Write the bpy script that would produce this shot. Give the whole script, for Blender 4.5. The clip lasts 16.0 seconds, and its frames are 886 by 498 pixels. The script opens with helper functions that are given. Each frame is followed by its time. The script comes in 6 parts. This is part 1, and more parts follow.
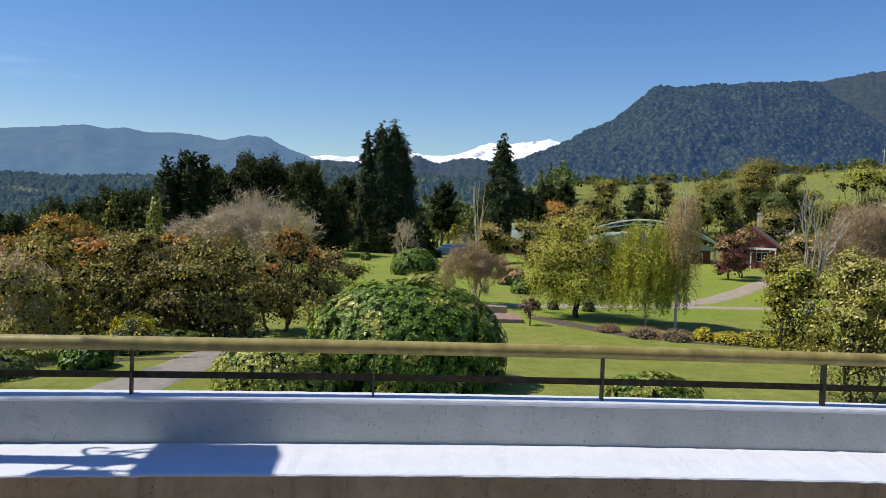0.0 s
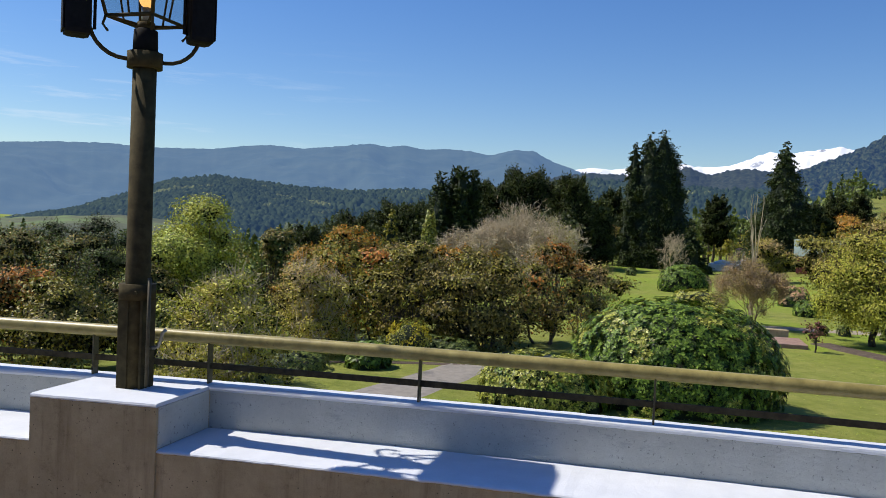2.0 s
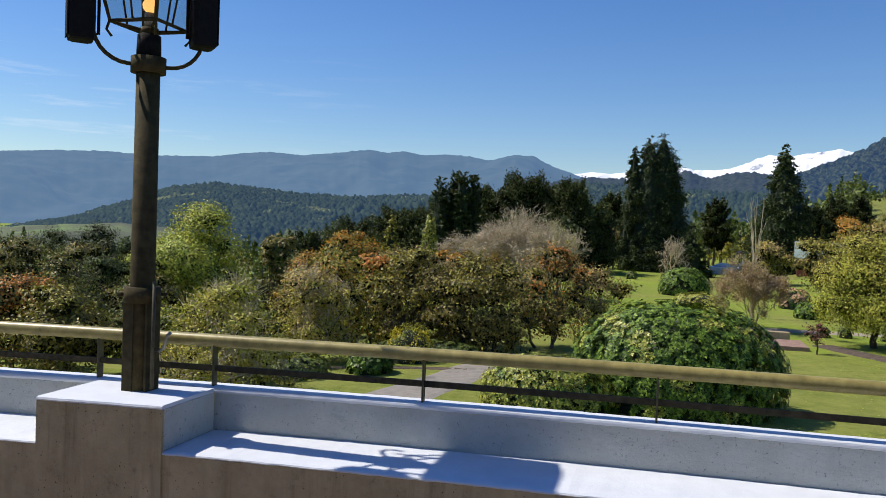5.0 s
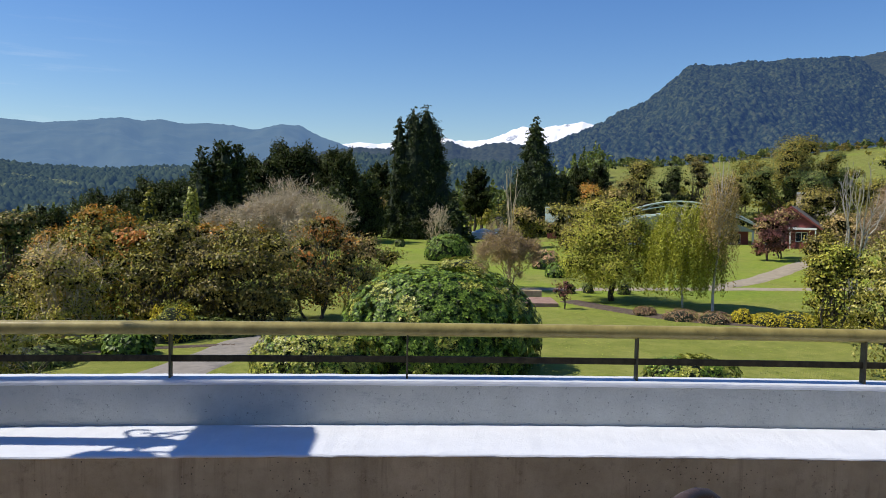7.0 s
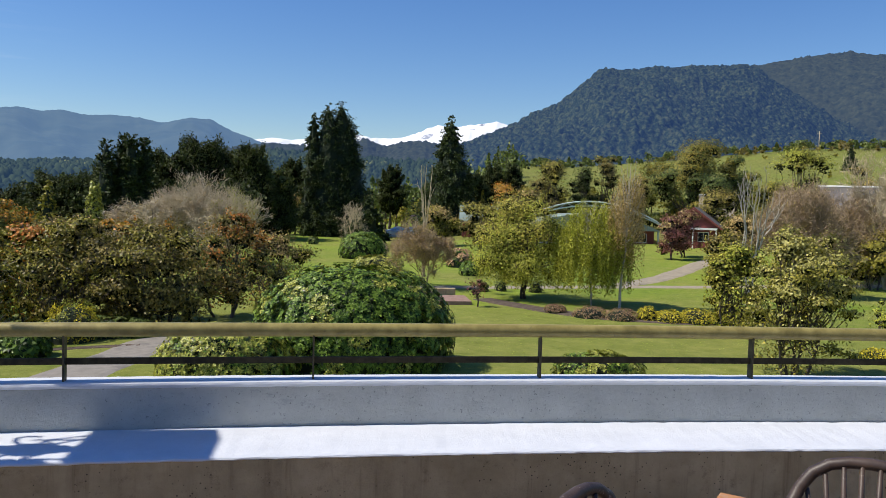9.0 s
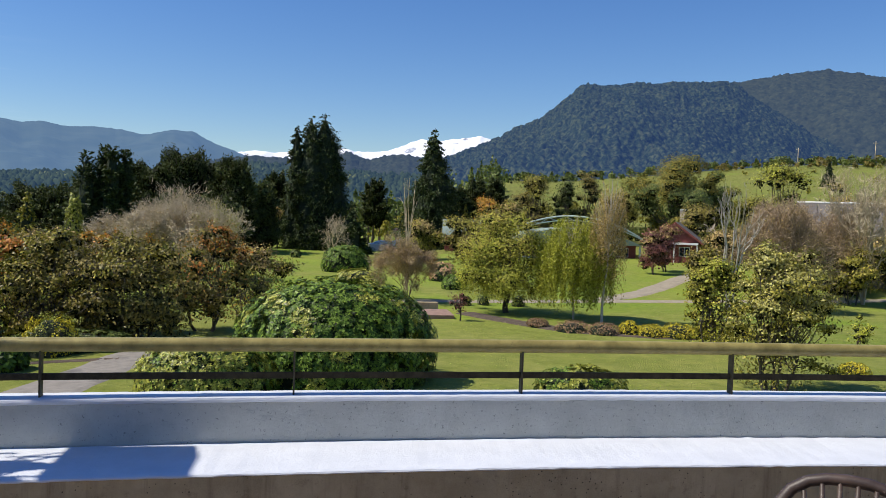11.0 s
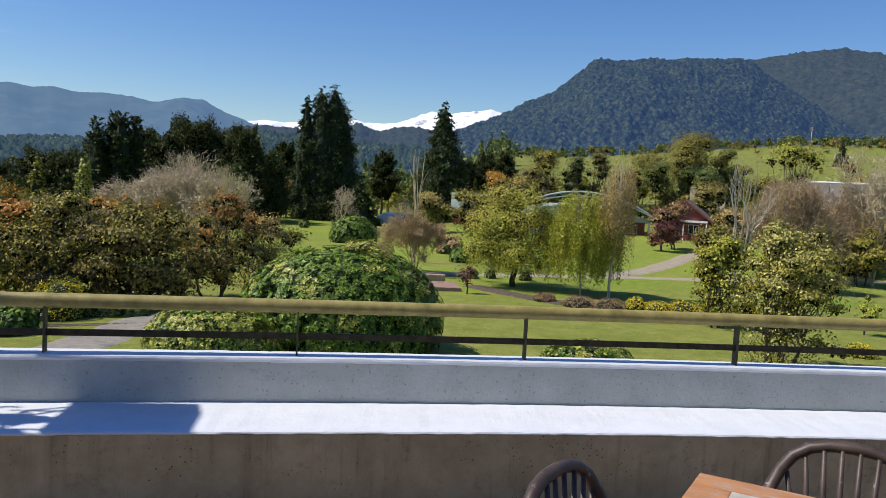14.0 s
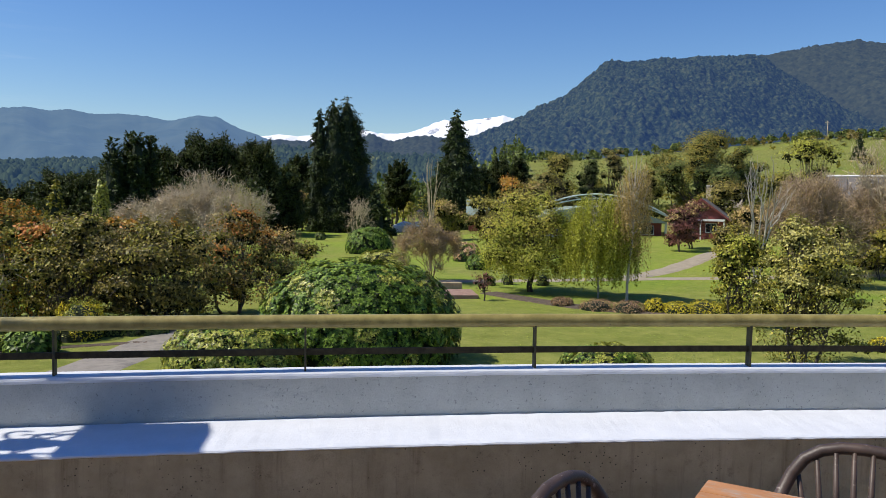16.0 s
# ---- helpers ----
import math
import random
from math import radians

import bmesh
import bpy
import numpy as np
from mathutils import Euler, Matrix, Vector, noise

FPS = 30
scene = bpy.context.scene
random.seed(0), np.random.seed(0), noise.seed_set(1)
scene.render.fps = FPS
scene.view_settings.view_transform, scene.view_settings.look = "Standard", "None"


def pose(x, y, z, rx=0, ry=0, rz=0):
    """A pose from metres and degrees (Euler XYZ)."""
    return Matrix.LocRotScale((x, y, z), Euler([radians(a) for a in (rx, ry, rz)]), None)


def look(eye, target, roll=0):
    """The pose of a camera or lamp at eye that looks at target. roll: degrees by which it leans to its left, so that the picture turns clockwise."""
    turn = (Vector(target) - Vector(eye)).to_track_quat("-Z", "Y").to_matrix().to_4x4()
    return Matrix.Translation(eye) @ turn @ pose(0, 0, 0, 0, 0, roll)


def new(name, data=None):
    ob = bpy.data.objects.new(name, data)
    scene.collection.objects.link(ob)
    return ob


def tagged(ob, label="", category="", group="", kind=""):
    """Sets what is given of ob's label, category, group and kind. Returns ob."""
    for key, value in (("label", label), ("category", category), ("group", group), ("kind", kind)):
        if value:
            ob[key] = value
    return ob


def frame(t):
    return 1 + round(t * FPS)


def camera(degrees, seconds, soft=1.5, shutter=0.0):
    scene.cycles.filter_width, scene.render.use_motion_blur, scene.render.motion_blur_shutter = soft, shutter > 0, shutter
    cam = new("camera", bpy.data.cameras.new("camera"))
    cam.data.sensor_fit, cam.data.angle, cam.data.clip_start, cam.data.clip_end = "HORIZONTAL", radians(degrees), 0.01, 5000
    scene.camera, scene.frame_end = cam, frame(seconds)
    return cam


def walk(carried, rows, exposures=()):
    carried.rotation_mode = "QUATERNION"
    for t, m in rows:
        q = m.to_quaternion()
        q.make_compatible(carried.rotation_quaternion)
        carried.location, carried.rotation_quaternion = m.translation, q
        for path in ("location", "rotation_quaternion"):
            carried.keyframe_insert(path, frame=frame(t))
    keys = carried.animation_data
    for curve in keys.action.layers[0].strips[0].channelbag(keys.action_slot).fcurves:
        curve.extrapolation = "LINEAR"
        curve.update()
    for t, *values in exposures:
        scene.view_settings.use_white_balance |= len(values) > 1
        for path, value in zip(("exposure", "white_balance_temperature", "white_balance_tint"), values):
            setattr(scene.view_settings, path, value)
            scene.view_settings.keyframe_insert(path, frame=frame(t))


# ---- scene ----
cam = camera(58.5, 16.0, soft=0.55)
PATH = [
    (0, (0.019, -0.037, 1.631), (0.129, 1.958, 1.557), 2.1),
    (0.5, (0.003, -0.032, 1.651), (0.024, 1.967, 1.579), 2.6),
    (1, (-0.015, 0.009, 1.65), (-0.149, 2.003, 1.581), 2.6),
    (1.5, (-0.058, -0.023, 1.666), (-0.397, 1.947, 1.598), 2.8),
    (2, (-0.078, -0.021, 1.665), (-0.622, 1.902, 1.597), 2.6),
    (2.5, (-0.088, -0.021, 1.669), (-0.675, 1.89, 1.608), 2.6),
    (3, (-0.099, -0.017, 1.672), (-0.7, 1.889, 1.618), 2.7),
    (5.5, (-0.066, -0.071, 1.632), (-0.558, 1.867, 1.576), 1.6),
    (6, (-0.014, -0.085, 1.627), (-0.241, 1.901, 1.565), 1.1),
    (6.5, (0.017, -0.085, 1.618), (-0.043, 1.913, 1.539), 1.1),
    (7, (0.032, -0.044, 1.611), (0.058, 1.953, 1.498), 1.1),
    (7.5, (0.039, -0.038, 1.611), (0.124, 1.956, 1.48), 1.4),
    (8, (0.056, -0.043, 1.615), (0.183, 1.949, 1.485), 1.3),
    (8.5, (0.066, -0.06, 1.621), (0.249, 1.928, 1.499), 1.5),
    (9, (0.074, -0.067, 1.626), (0.314, 1.915, 1.513), 1.7),
    (9.5, (0.089, -0.07, 1.623), (0.392, 1.904, 1.518), 2.0),
    (12, (0.069, -0.063, 1.641), (0.329, 1.919, 1.586), 2.2),
    (12.5, (0.065, -0.058, 1.625), (0.317, 1.926, 1.577), 2.4),
    (13, (0.06, -0.062, 1.602), (0.318, 1.92, 1.532), 2.8),
    (13.5, (0.074, -0.055, 1.594), (0.336, 1.925, 1.491), 2.9),
    (14, (0.099, -0.043, 1.582), (0.363, 1.934, 1.437), 3.1),
    (14.5, (0.148, -0.043, 1.57), (0.424, 1.931, 1.404), 3.1),
    (15, (0.19, -0.041, 1.562), (0.454, 1.933, 1.375), 2.8),
    (15.5, (0.18, -0.04, 1.579), (0.395, 1.94, 1.394), 0.8),
    (16, (0.167, -0.032, 1.597), (0.388, 1.952, 1.47), 1.0),
]
walk(cam, [(t, look(eye, target, roll)) for t, eye, target, roll in PATH], exposures=((0, 0.12, 6450, 10), (16, 0.12, 6450, 10)))

# ---- world, sun, exposure ----
SUN_UP, SUN_AZ = 53.4, 269.4
SUN_DIR = Vector((math.sin(radians(SUN_AZ)) * math.cos(radians(SUN_UP)), math.cos(radians(SUN_AZ)) * math.cos(radians(SUN_UP)), math.sin(radians(SUN_UP))))
world = bpy.data.worlds.new("world")
scene.world = world
world.use_nodes = True
wn, wl = world.node_tree.nodes, world.node_tree.links
wn.clear()
sky = wn.new("ShaderNodeTexSky")
sky.sky_type, sky.sun_disc = "NISHITA", False
sky.sun_elevation, sky.sun_rotation = radians(SUN_UP), radians(SUN_AZ)
sky.altitude, sky.air_density, sky.dust_density, sky.ozone_density = 300, 1.2, 0.2, 6.0
back = wn.new("ShaderNodeBackground")
back.inputs["Strength"].default_value = 0.098
out = wn.new("ShaderNodeOutputWorld")
sky_co = wn.new("ShaderNodeTexCoord").outputs["Generated"]
sky_map = wn.new("ShaderNodeMapping")
sky_map.inputs["Scale"].default_value = (2.2, 2.2, 26.0)
sky_map.inputs["Rotation"].default_value = (0.05, -0.06, 0.0)
wl.new(sky_co, sky_map.inputs["Vector"])
wisp = wn.new("ShaderNodeTexNoise")
wisp.inputs["Scale"].default_value, wisp.inputs["Detail"].default_value, wisp.inputs["Roughness"].default_value = 2.3, 9.0, 0.66
wl.new(sky_map.outputs[0], wisp.inputs["Vector"])
wisp_ramp = wn.new("ShaderNodeValToRGB")
wisp_ramp.color_ramp.elements[0].position, wisp_ramp.color_ramp.elements[1].position = 0.56, 0.80
wl.new(wisp.outputs["Fac"], wisp_ramp.inputs[0])
west = wn.new("ShaderNodeSeparateXYZ")
wl.new(sky_co, west.inputs[0])
west_only = wn.new("ShaderNodeMapRange")
west_only.inputs["From Min"].default_value, west_only.inputs["From Max"].default_value = -0.30, -0.62
west_only.inputs["To Max"].default_value = 0.55
wl.new(west.outputs["X"], west_only.inputs["Value"])
low_only = wn.new("ShaderNodeMapRange")
low_only.inputs["From Min"].default_value, low_only.inputs["From Max"].default_value = 0.24, 0.13
wl.new(west.outputs["Z"], low_only.inputs["Value"])
wisp_fac = wn.new("ShaderNodeMath")
wisp_fac.operation = "MULTIPLY"
wl.new(west_only.outputs[0], wisp_fac.inputs[0])
wl.new(low_only.outputs[0], wisp_fac.inputs[1])
wisp_fac2 = wn.new("ShaderNodeMath")
wisp_fac2.operation = "MULTIPLY"
wl.new(wisp_fac.outputs[0], wisp_fac2.inputs[0])
wl.new(wisp_ramp.outputs[0], wisp_fac2.inputs[1])
wisp_mix = wn.new("ShaderNodeMix")
wisp_mix.data_type = "RGBA"
wisp_mix.inputs[7].default_value = (8.0, 8.6, 9.4, 1)
wl.new(wisp_fac2.outputs[0], wisp_mix.inputs[0])
deep = wn.new("ShaderNodeHueSaturation")
deep.inputs["Hue"].default_value, deep.inputs["Saturation"].default_value, deep.inputs["Value"].default_value = 0.512, 1.21, 1.11
wl.new(sky.outputs[0], deep.inputs["Color"])
wl.new(deep.outputs[0], wisp_mix.inputs[6])
wl.new(wisp_mix.outputs[2], back.inputs["Color"])
wl.new(back.outputs[0], out.inputs["Surface"])
lamp = bpy.data.lights.new("sun", "SUN")
lamp.energy, lamp.angle, lamp.color = 5.0, radians(0.53), (1.0, 0.93, 0.82)
sun = new("sun", lamp)
sun.matrix_world = look(SUN_DIR * 60, (0, 0, 0))


# ---- materials ----
def nodes_of(name):
    m = bpy.data.materials.new(name)
    m.use_nodes = True
    n, l = m.node_tree.nodes, m.node_tree.links
    return m, n, l, n["Principled BSDF"]


def noise_node(n, l, co, scale, detail=6.0, rough=0.6, stretch=None):
    t = n.new("ShaderNodeTexNoise")
    t.inputs["Scale"].default_value, t.inputs["Detail"].default_value, t.inputs["Roughness"].default_value = scale, detail, rough
    if stretch:
        mp = n.new("ShaderNodeMapping")
        mp.inputs["Scale"].default_value = stretch
        l.new(co, mp.inputs["Vector"])
        co = mp.outputs[0]
    l.new(co, t.inputs["Vector"])
    return t.outputs["Fac"]


def ramp(n, l, fac, stops):
    r = n.new("ShaderNodeValToRGB")
    e = r.color_ramp.elements
    while len(e) < len(stops):
        e.new(0.5)
    for k, (p, c) in zip(e, stops):
        k.position, k.color = p, (*c, 1)
    l.new(fac, r.inputs[0])
    return r.outputs[0]


def mixed(n, l, fac, a, b):
    m = n.new("ShaderNodeMix")
    m.data_type = "RGBA"
    for v, i in ((fac, 0), (a, 6), (b, 7)):
        if isinstance(v, (tuple, list)):
            m.inputs[i].default_value = (*v, 1)
        elif isinstance(v, float):
            m.inputs[i].default_value = v
        else:
            l.new(v, m.inputs[i])
    return m.outputs[2]


def surface(name, dark, light, scale, rough=0.8, bump=0.3, depth=0.01, metal=0.0, shine=0.5, stain=None, stain_scale=1.0, stain_from=0.55, stretch=None, fine=8.0):
    """Two tones at one scale, a stain at a larger one, and a fine relief."""
    m, n, l, p = nodes_of(name)
    co = n.new("ShaderNodeTexCoord").outputs["Object"]
    col = ramp(n, l, noise_node(n, l, co, scale, stretch=stretch), ((0.3, dark), (0.7, light)))
    if stain:
        f = noise_node(n, l, co, stain_scale, 8.0, 0.7, stretch=stretch)
        f = ramp(n, l, f, ((stain_from, (0, 0, 0)), (stain_from + 0.15, (1, 1, 1))))
        col = mixed(n, l, f, col, stain)
    l.new(col, p.inputs["Base Color"])
    p.inputs["Roughness"].default_value, p.inputs["Metallic"].default_value = rough, metal
    p.inputs["Specular IOR Level"].default_value = shine
    b = n.new("ShaderNodeBump")
    b.inputs["Strength"].default_value, b.inputs["Distance"].default_value = bump, depth
    l.new(noise_node(n, l, co, scale * fine, 6.0, 0.65), b.inputs["Height"])
    l.new(b.outputs[0], p.inputs["Normal"])
    return m


def leaf_material(name, colours, thin=0.22, gloss=0.25, rough=0.5):
    """Leaves: a tone for each leaf, light through the blade, a waxy face."""
    m, n, l, p = nodes_of(name)
    g = n.new("ShaderNodeNewGeometry").outputs["Random Per Island"]
    a, b = colours[0], colours[1]
    if len(colours) == 3:
        c = colours[2]
        colours = ([v * 0.5 for v in a], [v * 1.1 for v in b], [v * 1.6 for v in b], [v * 1.5 + (w - v) * 0.6 for v, w in zip(b, c)])
    k = len(colours) - 1
    col = ramp(n, l, g, [(i / k, c) for i, c in enumerate(colours)])
    l.new(col, p.inputs["Base Color"])
    p.inputs["Roughness"].default_value = rough
    p.inputs["Specular IOR Level"].default_value = gloss
    tr = n.new("ShaderNodeBsdfTranslucent")
    l.new(mixed(n, l, 0.5, col, (0.25, 0.3, 0.03)), tr.inputs["Color"])
    mx = n.new("ShaderNodeMixShader")
    mx.inputs[0].default_value = thin * 0.75
    l.new(p.outputs[0], mx.inputs[1])
    l.new(tr.outputs[0], mx.inputs[2])
    l.new(mx.outputs[0], n["Material Output"].inputs["Surface"])
    return m


def distant(name, stops, scale, air, haze_glow, second=None):
    """Far backdrop: its cover, plus the air's haze put into it as surface emission."""
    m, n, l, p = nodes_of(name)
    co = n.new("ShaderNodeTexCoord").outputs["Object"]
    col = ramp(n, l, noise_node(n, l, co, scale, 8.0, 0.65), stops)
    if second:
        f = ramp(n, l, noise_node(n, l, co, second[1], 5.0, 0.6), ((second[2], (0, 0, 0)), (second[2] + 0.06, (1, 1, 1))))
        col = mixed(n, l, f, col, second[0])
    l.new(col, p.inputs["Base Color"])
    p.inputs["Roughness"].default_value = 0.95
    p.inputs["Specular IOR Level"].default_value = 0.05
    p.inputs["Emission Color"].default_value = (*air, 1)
    p.inputs["Emission Strength"].default_value = haze_glow
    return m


M_WHITE = surface("white_paint", (0.545, 0.57, 0.61), (0.615, 0.64, 0.68), 6.0, 0.75, 0.5, 0.006, stain=(0.46, 0.48, 0.52), stain_scale=3.0, stain_from=0.64)


def pitted(n, l, co, scale, r0, r1, mask_scale, mask_from):
    """Round pits in some patches: 0 to 1."""
    v = n.new("ShaderNodeTexVoronoi")
    v.inputs["Scale"].default_value = scale
    l.new(co, v.inputs["Vector"])
    pit = ramp(n, l, v.outputs["Distance"], ((r0, (1, 1, 1)), (r1, (0, 0, 0))))
    some = ramp(n, l, noise_node(n, l, co, mask_scale, 4.0, 0.6), ((mask_from, (0, 0, 0)), (mask_from + 0.05, (1, 1, 1))))
    return mixed(n, l, some, (0.0, 0.0, 0.0), pit)


def rough_paint():
    """Grey masonry paint over a trowelled, pitted base coat."""
    m, n, l, p = nodes_of("grey_paint")
    co = n.new("ShaderNodeTexCoord").outputs["Object"]
    col = ramp(n, l, noise_node(n, l, co, 4.0, 9.0, 0.7), ((0.3, (0.42, 0.42, 0.37)), (0.7, (0.55, 0.55, 0.49))))
    scuff = ramp(n, l, noise_node(n, l, co, 9.0, 10.0, 0.8, stretch=(0.5, 1, 1.4)), ((0.57, (0, 0, 0)), (0.68, (0.7, 0.7, 0.7))))
    col = mixed(n, l, scuff, col, (0.29, 0.29, 0.28))
    speck = ramp(n, l, noise_node(n, l, co, 48.0, 5.0, 0.7), ((0.60, (0, 0, 0)), (0.68, (0.8, 0.8, 0.8))))
    col = mixed(n, l, speck, col, (0.16, 0.16, 0.15))
    l.new(col, p.inputs["Base Color"])
    p.inputs["Roughness"].default_value = 0.85
    b = n.new("ShaderNodeBump")
    b.inputs["Strength"].default_value, b.inputs["Distance"].default_value = 0.8, 0.012
    l.new(noise_node(n, l, co, 26.0, 10.0, 0.75), b.inputs["Height"])
    l.new(b.outputs[0], p.inputs["Normal"])
    return m


M_GREY = rough_paint()


def raw_concrete():
    m, n, l, p = nodes_of("raw_concrete")
    co = n.new("ShaderNodeTexCoord").outputs["Object"]
    col = ramp(n, l, noise_node(n, l, co, 3.0, 9.0, 0.7), ((0.3, (0.33, 0.255, 0.135)), (0.7, (0.53, 0.425, 0.25))))
    streak = ramp(n, l, noise_node(n, l, co, 5.0, 8.0, 0.7, stretch=(1.6, 1.6, 0.12)), ((0.50, (0, 0, 0)), (0.76, (0.5, 0.5, 0.5))))
    col = mixed(n, l, streak, col, (0.20, 0.14, 0.068))
    blot = ramp(n, l, noise_node(n, l, co, 11.0, 10.0, 0.8), ((0.55, (0, 0, 0)), (0.70, (0.75, 0.75, 0.75))))
    col = mixed(n, l, blot, col, (0.19, 0.135, 0.07))
    drip = ramp(n, l, noise_node(n, l, co, 16.0, 8.0, 0.75, stretch=(1.0, 1.0, 0.07)), ((0.56, (0, 0, 0)), (0.70, (0.4, 0.4, 0.4))))
    col = mixed(n, l, drip, col, (0.15, 0.105, 0.05))
    col = mixed(n, l, pitted(n, l, co, 19.0, 0.05, 0.10, 5.0, 0.55), col, (0.035, 0.025, 0.015))
    col = mixed(n, l, pitted(n, l, co, 37.0, 0.10, 0.17, 4.0, 0.52), col, (0.06, 0.042, 0.022))
    l.new(col, p.inputs["Base Color"])
    p.inputs["Roughness"].default_value = 0.92
    b = n.new("ShaderNodeBump")
    b.inputs["Strength"].default_value, b.inputs["Distance"].default_value = 0.8, 0.01
    l.new(noise_node(n, l, co, 38.0, 8.0, 0.7), b.inputs["Height"])
    l.new(b.outputs[0], p.inputs["Normal"])
    return m


M_RAW = raw_concrete()
M_FLOOR = surface("terrace_floor", (0.16, 0.115, 0.075), (0.25, 0.185, 0.125), 4.0, 0.85, 0.5, 0.006, stain=(0.07, 0.048, 0.034), stain_scale=2.0)
M_FOOT = surface("dark_foot_strip", (0.06, 0.045, 0.028), (0.12, 0.09, 0.06), 6.0, 0.8, 0.6, 0.006)
M_PLASTER = surface("facade_plaster", (0.55, 0.52, 0.46), (0.66, 0.63, 0.57), 3.0, 0.85, 0.4)
M_RAIL = surface("rail_paint", (0.18, 0.145, 0.035), (0.36, 0.295, 0.09), 12.0, 0.40, 0.3, 0.003, stain=(0.09, 0.07, 0.035), stain_scale=34.0, stain_from=0.60)
M_POST = surface("post_iron", (0.045, 0.037, 0.020), (0.115, 0.095, 0.05), 20.0, 0.6, 0.4, 0.002, shine=0.3, stain=(0.22, 0.20, 0.15), stain_scale=30.0, stain_from=0.66)
M_BAR = surface("bar_iron", (0.028, 0.023, 0.014), (0.075, 0.060, 0.032), 20.0, 0.85, 0.4, 0.002, shine=0.15, stain=(0.17, 0.145, 0.10), stain_scale=30.0, stain_from=0.66)
M_POLE = surface("pole_paint", (0.032, 0.026, 0.011), (0.082, 0.064, 0.028), 14.0, 0.85, 0.6, 0.003, shine=0.15, stain=(0.11, 0.08, 0.035), stain_scale=18.0, stain_from=0.62)
M_BLACK = surface("black_plastic", (0.008, 0.008, 0.009), (0.014, 0.014, 0.015), 30.0, 0.8, 0.2, 0.002, shine=0.12)
M_BARK = surface("bark", (0.045, 0.035, 0.025), (0.13, 0.105, 0.08), 6.0, 0.95, 0.9, 0.03, stretch=(1, 1, 0.3))
M_BIRCH = surface("birch_bark", (0.36, 0.32, 0.26), (0.56, 0.51, 0.43), 3.0, 0.8, 0.5, 0.01, stain=(0.06, 0.05, 0.045), stain_scale=4.0, stain_from=0.58, stretch=(1, 1, 2.5))
M_TWIG = surface("grey_twigs", (0.36, 0.295, 0.19), (0.58, 0.485, 0.325), 2.0, 0.9, 0.3)
M_TWIGBROWN = surface("brown_twigs", (0.27, 0.19, 0.115), (0.43, 0.315, 0.20), 2.0, 0.9, 0.3)
M_ROAD = surface("gravel", (0.25, 0.21, 0.145), (0.36, 0.305, 0.22), 2.0, 0.95, 0.6, 0.02, stain=(0.17, 0.16, 0.13), stain_scale=0.5)
M_ASPHALT = surface("pale_asphalt", (0.19, 0.172, 0.145), (0.27, 0.245, 0.21), 3.0, 0.95, 0.5, 0.01, stain=(0.11, 0.105, 0.10), stain_scale=0.7)
M_SOIL = surface("bed_soil", (0.06, 0.042, 0.03), (0.13, 0.095, 0.07), 3.0, 0.95, 0.9, 0.05)


def ground_material(name="grass", dry=0.6, first=0.44, tuft_tones=((0.13, 0.14, 0.028), (0.33, 0.30, 0.095)), fresh=1.0):
    m, n, l, p = nodes_of(name)
    co = n.new("ShaderNodeTexCoord").outputs["Object"]
    big = noise_node(n, l, co, 0.035, 5.0, 0.6)
    col = ramp(n, l, big, ((0.3, (0.105 * fresh, 0.185 * fresh, 0.016)), (0.5, (0.165 * fresh, 0.235 * fresh, 0.024)), (0.72, (0.245 * fresh, 0.275 * fresh, 0.045))))
    fine = ramp(n, l, noise_node(n, l, co, 2.2, 10.0, 0.75), ((0.35, (0.075, 0.13, 0.02)), (0.65, (0.32, 0.345, 0.055))))
    col = mixed(n, l, 0.45, col, fine)
    bare = ramp(n, l, noise_node(n, l, co, 0.35, 8.0, 0.7), ((0.62, (0, 0, 0)), (0.75, (1, 1, 1))))
    col = mixed(n, l, bare, col, (0.25, 0.225, 0.09))
    rough_grass = ramp(n, l, noise_node(n, l, co, 0.09, 9.0, 0.72), ((first, (0, 0, 0)), (first + 0.18, (1, 1, 1))))
    tuft = ramp(n, l, noise_node(n, l, co, 0.8, 8.0, 0.8), ((0.35, tuft_tones[0]), (0.65, tuft_tones[1])))
    half = n.new("ShaderNodeMath")
    half.operation = "MULTIPLY"
    half.inputs[1].default_value = dry
    l.new(rough_grass, half.inputs[0])
    col = mixed(n, l, half.outputs[0], col, tuft)
    l.new(col, p.inputs["Base Color"])
    p.inputs["Roughness"].default_value = 0.9
    p.inputs["Specular IOR Level"].default_value = 0.15
    b = n.new("ShaderNodeBump")
    b.inputs["Strength"].default_value, b.inputs["Distance"].default_value = 0.9, 0.06
    l.new(noise_node(n, l, co, 14.0, 8.0, 0.8), b.inputs["Height"])
    l.new(b.outputs[0], p.inputs["Normal"])
    return m


M_GRASS = ground_material(fresh=1.15)
M_MEADOW = ground_material("dry_meadow", 0.8, 0.30, ((0.075, 0.09, 0.017), (0.26, 0.245, 0.068)), 0.9)
M_DRYLAWN = ground_material("yellowed_lawn", 0.55, 0.30)
L_RHODO = leaf_material("rhododendron_leaf", ((0.012, 0.026, 0.004), (0.068, 0.115, 0.014), (0.30, 0.39, 0.055)), 0.06, 0.2, 0.46)
# near-black leaf tone: the shade inside crowns, put into the colour
L_SHADE = leaf_material("shade_dark_leaf", ((0.006, 0.009, 0.003), (0.022, 0.026, 0.009)), 0.05, 0.1, 0.8)
L_YELGREEN = leaf_material("yellow_green_leaf", ((0.075, 0.09, 0.010), (0.24, 0.25, 0.036), (0.66, 0.60, 0.14)), 0.25, 0.4, 0.42)
